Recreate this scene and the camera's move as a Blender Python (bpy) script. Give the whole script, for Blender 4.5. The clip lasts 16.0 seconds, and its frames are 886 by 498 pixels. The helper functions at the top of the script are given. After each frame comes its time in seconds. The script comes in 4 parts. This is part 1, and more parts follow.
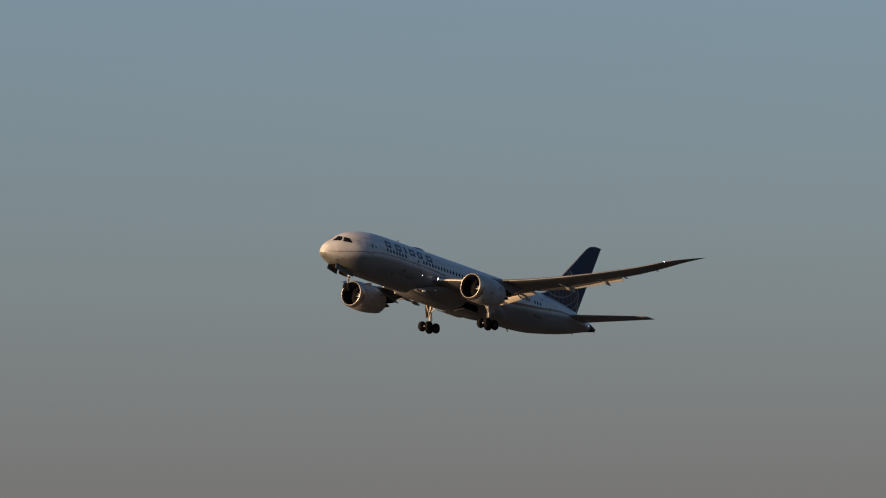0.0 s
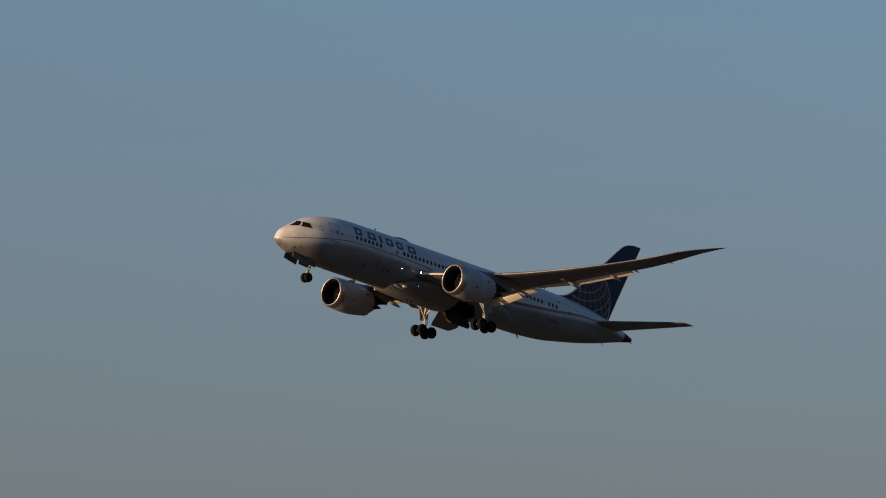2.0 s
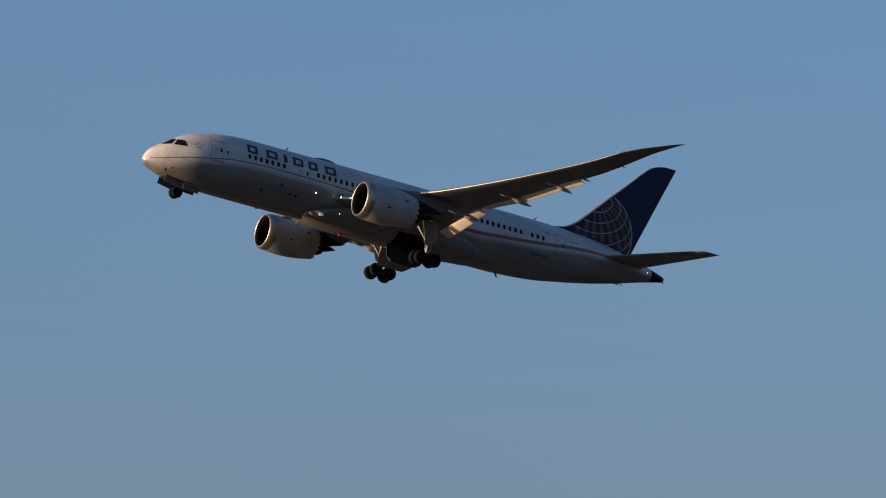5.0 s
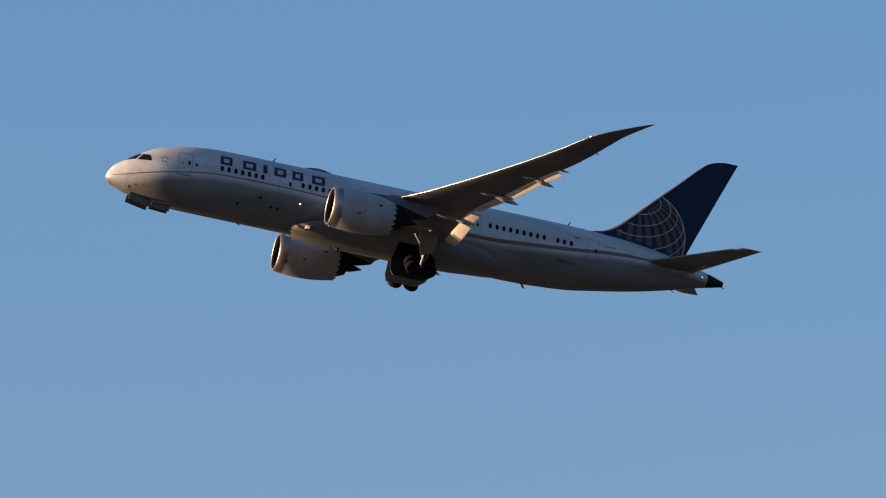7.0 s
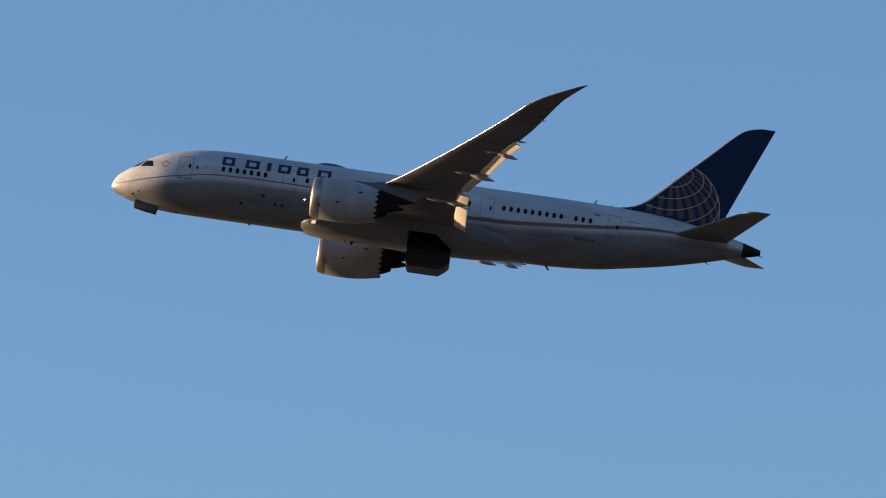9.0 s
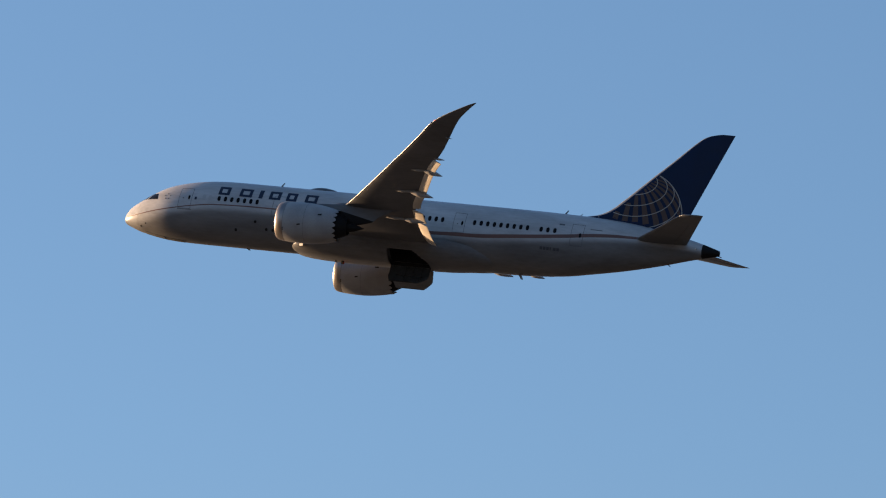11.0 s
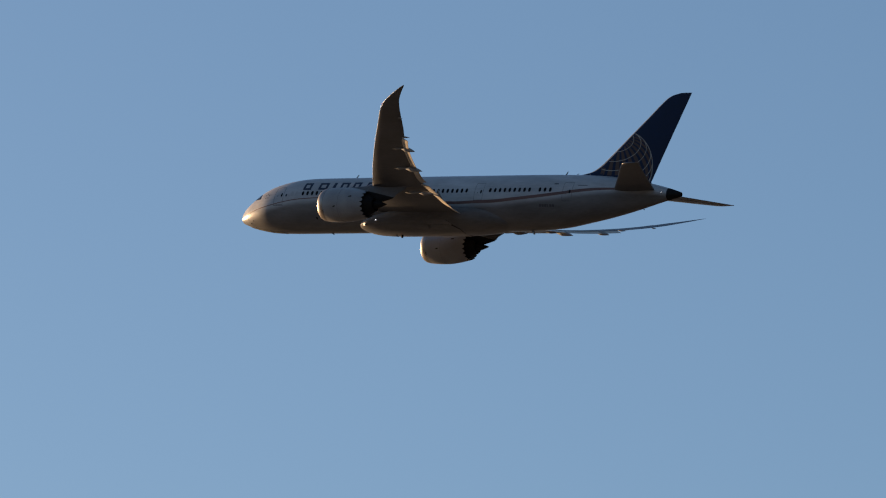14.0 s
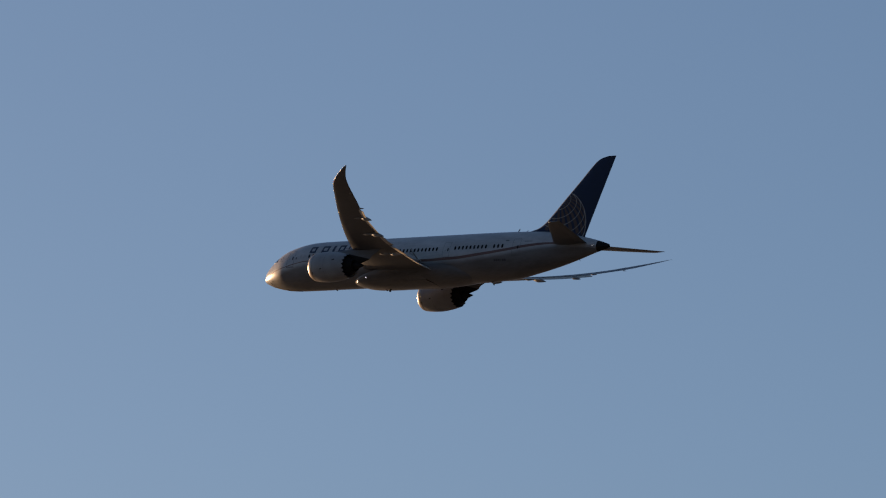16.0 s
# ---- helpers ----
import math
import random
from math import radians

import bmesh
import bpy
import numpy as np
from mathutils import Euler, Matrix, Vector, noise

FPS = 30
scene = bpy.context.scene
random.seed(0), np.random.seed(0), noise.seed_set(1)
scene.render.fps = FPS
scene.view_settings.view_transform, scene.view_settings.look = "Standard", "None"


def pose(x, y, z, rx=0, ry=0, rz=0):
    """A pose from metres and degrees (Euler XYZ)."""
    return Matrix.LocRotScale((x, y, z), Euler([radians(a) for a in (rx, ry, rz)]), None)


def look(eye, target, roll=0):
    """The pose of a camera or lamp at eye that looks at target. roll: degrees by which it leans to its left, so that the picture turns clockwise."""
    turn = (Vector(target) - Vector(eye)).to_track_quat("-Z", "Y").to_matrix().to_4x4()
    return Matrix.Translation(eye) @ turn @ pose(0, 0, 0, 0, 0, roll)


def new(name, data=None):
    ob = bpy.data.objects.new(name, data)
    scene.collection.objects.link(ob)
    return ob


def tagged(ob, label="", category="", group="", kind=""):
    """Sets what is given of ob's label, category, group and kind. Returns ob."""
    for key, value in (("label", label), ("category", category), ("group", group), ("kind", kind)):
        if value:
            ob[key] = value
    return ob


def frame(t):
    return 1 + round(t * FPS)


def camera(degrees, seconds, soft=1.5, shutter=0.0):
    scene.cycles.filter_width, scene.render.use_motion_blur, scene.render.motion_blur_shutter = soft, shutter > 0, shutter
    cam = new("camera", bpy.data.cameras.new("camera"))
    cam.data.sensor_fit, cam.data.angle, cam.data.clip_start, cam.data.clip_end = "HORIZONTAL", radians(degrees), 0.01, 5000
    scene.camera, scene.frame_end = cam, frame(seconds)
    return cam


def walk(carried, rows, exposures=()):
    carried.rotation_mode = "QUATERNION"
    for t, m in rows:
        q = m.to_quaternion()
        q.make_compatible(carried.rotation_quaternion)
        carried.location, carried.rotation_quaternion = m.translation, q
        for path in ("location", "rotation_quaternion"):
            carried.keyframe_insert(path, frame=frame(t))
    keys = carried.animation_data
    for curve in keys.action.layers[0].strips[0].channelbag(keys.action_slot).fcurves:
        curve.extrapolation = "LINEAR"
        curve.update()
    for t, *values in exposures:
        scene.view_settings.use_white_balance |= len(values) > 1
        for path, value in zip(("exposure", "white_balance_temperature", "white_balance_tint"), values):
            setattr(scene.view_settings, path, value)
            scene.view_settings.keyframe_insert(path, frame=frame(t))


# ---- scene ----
# One airliner climbing out past a fixed camera that pans after it.
EYE = (0.0, 0.0, 1.7)
AIM = [
    (0.00, -141.4252, 5.5864, -0.607),
    (0.50, -139.6146, 5.7438, -0.242),
    (1.00, -137.9444, 6.1755, -0.146),
    (1.50, -136.0340, 6.8736, 0.052),
    (2.00, -134.1092, 7.2581, 0.661),
    (2.50, -132.1107, 7.5723, 0.793),
    (3.00, -130.4372, 7.9082, 0.800),
    (3.50, -127.6338, 8.3812, 0.792),
    (4.00, -124.9777, 8.9866, 0.227),
    (4.50, -121.3047, 9.7635, 0.429),
    (4.70, -120.5128, 9.8909, 0.115),
    (5.20, -117.4018, 10.4670, 0.048),
    (5.75, -113.7756, 11.0782, -0.118),
    (6.30, -109.9741, 11.7016, -0.283),
    (6.80, -106.4052, 12.3119, -0.350),
    (7.00, -105.1198, 12.6926, -0.444),
    (7.50, -101.5201, 13.5764, -1.153),
    (8.00, -97.4100, 14.4771, -1.404),
    (8.60, -92.8041, 14.9069, -1.105),
    (9.15, -88.6051, 15.0696, -0.518),
    (9.70, -84.4719, 15.1131, 0.070),
    (10.30, -80.0745, 15.1458, 0.369),
    (10.50, -78.5470, 15.2001, 0.474),
    (11.00, -75.3580, 15.4782, 0.471),
    (11.50, -71.3189, 15.5537, 0.248),
    (12.00, -67.7563, 15.7481, 0.332),
    (12.50, -64.5767, 15.6639, 0.482),
    (13.00, -61.6543, 16.2575, 0.285),
    (13.50, -58.9994, 16.7947, 0.599),
    (14.00, -56.3753, 16.5892, 0.129),
    (14.50, -54.4628, 17.0744, 0.053),
    (15.00, -51.7981, 16.3362, 0.000),
    (15.50, -49.8241, 16.2666, -0.392),
    (16.00, -47.8747, 15.5439, -0.647),
]


def aim(az, el, roll):
    a, e = radians(az), radians(el)
    way = Vector((math.cos(e) * math.cos(a), math.cos(e) * math.sin(a), math.sin(e)))
    return look(EYE, Vector(EYE) + 100 * way, roll)


cam = camera(7.0256, 16.0, soft=1.15)
walk(cam, [(t, aim(az, el, roll)) for t, az, el, roll in AIM],
     exposures=[(0.0, 0.78, 5690, 14), (1.0, 0.69, 5650, 14), (2.0, 0.65, 5540, 15), (3.5, 0.73, 5390, 17), (4.7, 0.90, 5300, 16.5), (7.0, 1.42, 5300, 16),
                (10.5, 1.56, 5490, 15), (12.0, 1.47, 5730, 19), (13.0, 1.35, 5750, 19), (14.0, 1.07, 5830, 15), (14.5, 0.98, 5850, 15), (16.0, 0.59, 5850, 20)])

# ---- world and sun ----
SUN_AZ, SUN_EL = -7.6, 7.1
world = bpy.data.worlds.new("sky")
scene.world = world
world.use_nodes = True
wn, wl = world.node_tree.nodes, world.node_tree.links
sky = wn.new("ShaderNodeTexSky")
sky.sky_type = "NISHITA"
sky.sun_disc = False
sky.sun_elevation = radians(SUN_EL)
sky.sun_rotation = radians(90 - SUN_AZ)
sky.air_density, sky.dust_density, sky.ozone_density = 1.0, 0.7, 2.0
sky.altitude = 30
# a brown haze layer low over the horizon
coord, split, band, hazy = wn.new("ShaderNodeTexCoord"), wn.new("ShaderNodeSeparateXYZ"), wn.new("ShaderNodeValToRGB"), wn.new("ShaderNodeMix")
hazy.data_type = "RGBA"
wl.new(coord.outputs["Generated"], split.inputs[0])
wl.new(split.outputs["Z"], band.inputs[0])
stops = band.color_ramp.elements
stops[0].position, stops[0].color = 0.03, (0.95, 0.95, 0.95, 1)
stops[1].position, stops[1].color = 0.24, (0, 0, 0, 1)
for at, k in ((0.065, 0.87), (0.10, 0.59), (0.14, 0.36), (0.18, 0.14)):
    stops.new(at).color = (k, k, k, 1)
wl.new(band.outputs[0], hazy.inputs["Factor"])
wl.new(sky.outputs[0], hazy.inputs[6])
hazy.inputs[7].default_value = (1.50, 1.25, 1.10, 1)
wl.new(hazy.outputs[2], wn["Background"].inputs["Color"])
wn["Background"].inputs["Strength"].default_value = 0.068

sun = new("sun", bpy.data.lights.new("sun", "SUN"))
sun.data.energy, sun.data.angle, sun.data.color = 5.0, radians(0.53), (1.0, 0.62, 0.29)
sa, se = radians(SUN_AZ), radians(SUN_EL)
sun.matrix_world = look((0, 0, 300), Vector((0, 0, 300)) - Vector((math.cos(se) * math.cos(sa), math.cos(se) * math.sin(sa), math.sin(se))))


# ---- materials ----
def material(name, color, rough=0.4, metal=0.0, vary=0.06, scale=0.6, fine=9.0, bump=0.002, coat=0.0, streak=(1.0, 1.0, 1.0), emit=0.0, spec=0.5, below=None):
    """Paint, metal or rubber with variation at two scales and fine relief."""
    m = bpy.data.materials.new(name)
    m.use_nodes = True
    n, l = m.node_tree.nodes, m.node_tree.links
    b = n["Principled BSDF"]
    co = n.new("ShaderNodeTexCoord")
    mp = n.new("ShaderNodeMapping")
    mp.inputs["Scale"].default_value = streak
    l.new(co.outputs["Object"], mp.inputs["Vector"])
    big, small = n.new("ShaderNodeTexNoise"), n.new("ShaderNodeTexNoise")
    big.inputs["Scale"].default_value, small.inputs["Scale"].default_value = scale, fine
    big.inputs["Detail"].default_value, small.inputs["Detail"].default_value = 4, 3
    for t in (big, small):
        l.new(mp.outputs[0], t.inputs["Vector"])
    add = n.new("ShaderNodeMath")
    add.operation = "MULTIPLY_ADD"
    add.inputs[1].default_value = 0.45
    l.new(small.outputs[0], add.inputs[0])
    l.new(big.outputs[0], add.inputs[2])
    ramp = n.new("ShaderNodeMapRange")
    ramp.inputs["From Min"].default_value, ramp.inputs["From Max"].default_value = 0.45, 1.0
    ramp.inputs["To Min"].default_value, ramp.inputs["To Max"].default_value = 1 - 2 * vary, 1 + vary
    l.new(add.outputs[0], ramp.inputs["Value"])
    mix = n.new("ShaderNodeVectorMath")
    mix.operation = "SCALE"
    mix.inputs[0].default_value = color
    if below:  # a second paint; its soft edge is belly shade put into the colour
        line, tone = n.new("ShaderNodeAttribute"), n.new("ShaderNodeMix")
        line.attribute_name, tone.data_type = "shade_fade", "RGBA"
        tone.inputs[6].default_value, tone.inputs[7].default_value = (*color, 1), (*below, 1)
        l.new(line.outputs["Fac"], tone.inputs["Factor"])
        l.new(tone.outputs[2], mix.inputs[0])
    l.new(ramp.outputs[0], mix.inputs["Scale"])
    l.new(mix.outputs[0], b.inputs["Base Color"])
    rr = n.new("ShaderNodeMapRange")
    rr.inputs["From Min"].default_value, rr.inputs["From Max"].default_value = 0.3, 0.9
    rr.inputs["To Min"].default_value, rr.inputs["To Max"].default_value = rough * 0.8, min(1, rough * 1.25)
    l.new(big.outputs[0], rr.inputs["Value"])
    l.new(rr.outputs[0], b.inputs["Roughness"])
    b.inputs["Metallic"].default_value = metal
    b.inputs["Coat Weight"].default_value = coat
    b.inputs["Specular IOR Level"].default_value = spec
    if bump:
        bp = n.new("ShaderNodeBump")
        bp.inputs["Distance"].default_value, bp.inputs["Strength"].default_value = bump, 0.4
        l.new(small.outputs[0], bp.inputs["Height"])
        l.new(bp.outputs[0], b.inputs["Normal"])
    if emit:
        b.inputs["Emission Color"].default_value = (*color, 1)
        b.inputs["Emission Strength"].default_value = emit
    return m


AIR = (0.25, 1.0, 1.0)
M_WHITE = material("white_paint", (0.465, 0.465, 0.46), 0.38, vary=0.09, scale=0.5, fine=5, coat=0.05, spec=0.4, streak=AIR)
M_GREY = material("grey_belly_paint", (0.160, 0.158, 0.156), 0.45, vary=0.2, scale=0.6, fine=5, coat=0.05, spec=0.35, streak=AIR)
M_LIVERY_SHADE = material("white_over_grey_shaded", (0.465, 0.465, 0.46), 0.38, vary=0.16, scale=0.7, fine=5, coat=0.05, spec=0.4, streak=AIR, below=(0.160, 0.158, 0.156))
M_WING = material("grey_wing_paint", (0.118, 0.122, 0.131), 0.45, vary=0.2, scale=0.7, fine=4, streak=(0.35, 1, 1))
# light grey with the low sun's gold mixed into its colour
M_FLAP = material("sun_warmed_flap_paint", (0.63, 0.575, 0.49), 0.4, vary=0.06, scale=0.8)
M_COWL = material("cowl_paint", (0.34, 0.335, 0.33), 0.45, vary=0.12, scale=0.7, spec=0.3)
M_LIP = material("dull_aluminium", (0.38, 0.345, 0.31), 0.48, metal=1.0, vary=0.05)
M_SLAT = material("bright_slat_metal", (0.33, 0.315, 0.29), 0.5, metal=0.8, vary=0.05)
M_BLUE = material("dark_blue_paint", (0.003, 0.013, 0.050), 0.4, vary=0.12, spec=0.2)
M_NAVY = material("navy_lettering", (0.008, 0.014, 0.038), 0.4, vary=0.05)
M_GOLD = material("gold_stripe", (0.15, 0.072, 0.055), 0.45, vary=0.08)
M_BAND = material("bronze_band", (0.108, 0.068, 0.054), 0.65, vary=0.08, spec=0.2)
M_LINE = material("pale_gold_line", (0.42, 0.37, 0.31), 0.65, vary=0.05, spec=0.2)
M_GLASS = material("dark_glass", (0.008, 0.008, 0.009), 0.2, vary=0.02, bump=0, spec=0.12)
M_DARK = material("dark_bay", (0.018, 0.017, 0.016), 0.8, vary=0.3, scale=1.5, spec=0.15)
M_INNER = material("inner_door_primer", (0.038, 0.037, 0.034), 0.7, vary=0.25, scale=1.5, spec=0.2)
# belly grey darkened to carry the hanging doors' shade
M_DOOR = material("shaded_door_grey", (0.105, 0.104, 0.102), 0.6, vary=0.2, scale=1.5, spec=0.25)
M_HOT = material("burnt_metal", (0.014, 0.013, 0.0125), 0.65, metal=0.1, vary=0.25, spec=0.15)
M_TYRE = material("tyre_rubber", (0.007, 0.007, 0.007), 0.9, vary=0.2, scale=3, spec=0.08)
M_HUB = material("wheel_hub_metal", (0.010, 0.010, 0.010), 0.6, spec=0.15, vary=0.2, scale=4)
M_TRACK = material("light_fairing_paint", (0.30, 0.29, 0.28), 0.4, vary=0.1, scale=0.9)
M_EDGE = material("fin_edge_grey", (0.28, 0.28, 0.29), 0.4, vary=0.1, scale=1.0)
M_STRUT = material("strut_paint", (0.34, 0.33, 0.31), 0.4, vary=0.1, scale=2)
M_MARK = material("grey_marking", (0.055, 0.056, 0.062), 0.5, vary=0.05)
M_JOINT = material("painted_joint", (0.30, 0.29, 0.28), 0.5, vary=0.1)
M_PLUG = material("plug_paint", (0.40, 0.40, 0.40), 0.45, vary=0.08)
M_SEAM = material("panel_seam", (0.12, 0.12, 0.125), 0.6, vary=0.1)
M_PROBE = material("probe_metal", (0.16, 0.16, 0.16), 0.4, metal=0.6)
M_FAN = material("fan_blade", (0.008, 0.008, 0.009), 0.85, spec=0.05)
M_DUCT = material("inlet_liner", (0.014, 0.013, 0.013), 0.8, vary=0.1, scale=2, spec=0.1)
M_GLOW = material("lamp_white", (1.0, 0.97, 0.9), 0.3, vary=0, bump=0, emit=9.0)
M_RED = material("lamp_red", (0.8, 0.10, 0.06), 0.3, vary=0, bump=0, emit=0.5)
M_DIM = material("lamp_dim", (0.9, 0.85, 0.8), 0.3, vary=0, bump=0, emit=1.0)
M_BEACON = material("beacon_red", (1.0, 0.055, 0.02), 0.3, vary=0, bump=0, emit=3.8)


def ground_material():
    m = material("dry_field", (0.060, 0.055, 0.046), 0.95, vary=0.35, scale=0.004, fine=0.06, bump=0)
    return m


# ---- mesh helpers ----
X0 = 28.0  # the station of the aircraft's origin, metres behind the nose


def P(s, y, z):
    """A place on the aircraft: station behind the nose, metres to its left, metres up."""
    return Vector((X0 - s, y, z))


def part(name, bm, mat, parent, label="", smooth=True, at=None, crisp=1.1):
    """One mesh under a thing or part; edges bent by more than crisp (radians) stay sharp."""
    me = bpy.data.meshes.new(name)
    bmesh.ops.recalc_face_normals(bm, faces=bm.faces)
    for f in bm.faces:
        f.smooth = smooth
    for e in bm.edges:
        if smooth and len(e.link_faces) == 2 and e.calc_face_angle(0) > crisp:
            e.smooth = False
    bm.to_mesh(me)
    bm.free()
    for m in (mat if isinstance(mat, (list, tuple)) else [mat]):
        me.materials.append(m)
    ob = new(name, me)
    ob.parent = parent
    if at is not None:
        ob.location = at
    if label:
        tagged(ob, label)
    return ob


def grid(bm, rows, close=False):
    """Faces between rows of points, each row a list of vectors; close joins the ends of the rows."""
    vs = [[bm.verts.new(p) for p in r] for r in rows]
    n = len(rows[0])
    for a, b in zip(vs, vs[1:]):
        for i in range(n if close else n - 1):
            j = (i + 1) % n
            bm.faces.new((a[i], a[j], b[j], b[i]))
    return vs


def revolve(bm, prof, n=40, centre=(0, 0, 0), axis="x", start=0.0):
    """prof: rows of (along, radius)."""
    c = Vector(centre)
    rows = []
    for u, r in prof:
        row = []
        for k in range(n):
            a = start + 2 * math.pi * k / n
            d = (u, r * math.cos(a), r * math.sin(a))
            if axis == "y":
                d = (d[1], d[0], d[2])
            if axis == "z":
                d = (d[1], d[2], d[0])
            row.append(c + Vector(d))
        rows.append(row)
    return grid(bm, rows, True)


def tube(bm, a, b, r0, r1=None, n=12):
    """A round bar from a to b with closed ends."""
    a, b = Vector(a), Vector(b)
    r1 = r0 if r1 is None else r1
    d = (b - a).normalized()
    u = d.orthogonal().normalized()
    v = d.cross(u)
    rows = [[p + r * (math.cos(2 * math.pi * k / n) * u + math.sin(2 * math.pi * k / n) * v) for k in range(n)]
            for p, r in ((a, r0 * 0.8), (a + d * r0 * 0.2, r0), (b - d * r1 * 0.2, r1), (b, r1 * 0.8))]
    vs = grid(bm, rows, True)
    bm.faces.new(vs[0])
    bm.faces.new(vs[-1])


def slab(bm, pts, way, bevel=0.0):
    """A plate: the outline pts, thickened along the vector way."""
    way = Vector(way)
    low = [bm.verts.new(Vector(p)) for p in pts]
    top = [bm.verts.new(Vector(p) + way) for p in pts]
    bm.faces.new(low)
    bm.faces.new(top)
    for i in range(len(pts)):
        j = (i + 1) % len(pts)
        bm.faces.new((low[i], low[j], top[j], top[i]))
    if bevel:
        bmesh.ops.bevel(bm, geom=list(bm.edges), offset=bevel, segments=2, affect="EDGES")


def curve_of(xs, ys):
    """A smooth curve through the points that does not overshoot."""
    xs, ys = np.array(xs, float), np.array(ys, float)
    h = np.diff(xs)
    d = np.diff(ys) / h
    m = np.zeros(len(xs))
    for i in range(1, len(xs) - 1):
        if d[i - 1] * d[i] > 0:
            a, b = 2 * h[i] + h[i - 1], h[i] + 2 * h[i - 1]
            m[i] = (a + b) / (a / d[i - 1] + b / d[i])
    m[0], m[-1] = d[0], d[-1]

    def f(x):
        x = min(max(x, xs[0]), xs[-1])
        i = int(min(max(np.searchsorted(xs, x) - 1, 0), len(h) - 1))
        u = (x - xs[i]) / h[i]
        return float(ys[i] * (1 + 2 * u) * (1 - u) ** 2 + m[i] * h[i] * u * (1 - u) ** 2 + ys[i + 1] * u * u * (3 - 2 * u) + m[i + 1] * h[i] * u * u * (u - 1))
    return f


# ---- ground ----
bm = bmesh.new()
rows = [[Vector((r * math.cos(a), r * math.sin(a), 0.0)) for a in [2 * math.pi * k / 96 for k in range(96)]] for r in (0.5, 60, 400, 1500, 4800)]
vs = grid(bm, rows, True)
bm.faces.new(vs[0])
ground = part("ground", bm, ground_material(), None)
tagged(ground, "flat dry field under the climb-out", "ground", kind="structure")

# ---- the airliner ----
plane = new("airliner")
tagged(plane, "white twin-engine airliner with blue tail climbing, gear retracting", "aeroplane")

# fuselage lines against the station
STN = [0, .12, .3, .5, .83, 1.4, 1.9, 2.34, 3.27, 4.22, 5.19, 6.68, 8.5, 10.5, 36, 38, 40.5, 42.6, 45, 47.8, 50, 52, 53.6, 55, 56.2, 56.5]
f_top = curve_of(STN, [-1.38, -.95, -.62, -.33, -.04, .38, .72, 1.02, 1.58, 2.03, 2.34, 2.68, 2.93, 3.02, 3.06, 3.06, 3.05, 3.02, 2.95, 2.78, 2.5, 2.15, 1.82, 1.48, 1.14, 1.04])
f_bot = curve_of(STN, [-1.46, -1.72, -1.88, -1.98, -2.1, -2.32, -2.46, -2.54, -2.72, -2.86, -2.93, -2.99, -3.0, -3.0, -3.0, -2.98, -2.85, -2.66, -2.25, -1.72, -1.22, -.7, -.24, .14, .42, .5])
f_wid = curve_of(STN, [.04, .37, .58, .76, 1.01, 1.35, 1.61, 1.80, 2.15, 2.42, 2.58, 2.74, 2.85, 2.885, 2.885, 2.86, 2.75, 2.58, 2.28, 1.86, 1.5, 1.16, .86, .58, .34, .26])
f_mid = curve_of(STN, [-1.42, -1.4, -1.36, -1.31, -1.23, -1.08, -.95, -.85, -.63, -.44, -.3, -.14, -.03, 0, 0, .02, .1, .2, .4, .66, .76, .8, .8, .77, .74, .73])
f_stripe = curve_of([0, .1, 1.4, 3.2, 5, 6.8, 9, 10.4, 12.6, 15, 17.75, 20, 25, 30, 32, 34.4, 37.6, 40.2, 42.7, 45.3, 47.8, 50, 54, 56.5],
                    [-1.42, -1.39, -1.17, -.8, -.46, -.14, .15, .22, .28, .29, .24, .17, -.2, -.5, -.43, -.38, -.12, .14, .45, .83, 1.06, 1.12, 1.0, .8])
f_gap = curve_of([0, 1, 2, 3.5, 6, 12, 20, 28, 36, 45, 50, 56.5], [.04, .55, .75, .62, .42, .42, .48, .56, .62, .6, .5, .4])
f_sw = curve_of([0, 5, 12, 20, 30, 36, 45, 52], [.06, .09, .11, .15, .30, .34, .33, .12])


def skin(s, z, side=1, out=0.0):
    """The place on the fuselage's skin at a station and height; out: metres off it."""
    c, w = f_mid(s), f_wid(s)
    h = f_top(s) - c if z > c else c - f_bot(s)
    k = max(-0.999, min(0.999, (z - c) / h))
    y = w * math.sqrt(1 - k * k)
    n = Vector((0, y / (w * w), (z - c) / (h * h))).normalized()
    return P(s, side * (y + out * n.y), z + out * n.z)


def patch(bm, corners, side, out, n=4, m=4, rim=0.02):
    """A plate on the skin between four corners (station, height), its rim let into the skin."""
    (a, b, c, d) = corners
    rows = []
    for i in range(-1, n + 2):
        u = min(max(i / n, 0), 1)
        row = []
        for j in range(-1, m + 2):
            v = min(max(j / m, 0), 1)
            s = (a[0] * (1 - u) + b[0] * u) * (1 - v) + (d[0] * (1 - u) + c[0] * u) * v
            z = (a[1] * (1 - u) + b[1] * u) * (1 - v) + (d[1] * (1 - u) + c[1] * u) * v
            edge = i in (-1, n + 1) or j in (-1, m + 1)
            row.append(skin(s, z, side, -rim if edge else out))
        rows.append(row)
    grid(bm, rows)


def disc_patch(bm, s, z, rs, rz, side, out, n=12, power=2.6, rim=0.02):
    """A rounded plate on the skin."""
    def ring(k, o):
        pts = []
        for i in range(n):
            a = 2 * math.pi * (i + 0.5) / n
            cx, cz = math.cos(a), math.sin(a)
            pts.append(skin(s + k * rs * math.copysign(abs(cx) ** (2 / power), cx), z + k * rz * math.copysign(abs(cz) ** (2 / power), cz), side, o))
        return pts
    vs = grid(bm, [ring(1, -rim), ring(1, out), ring(0.5, out)], True)
    bm.faces.new(vs[-1])


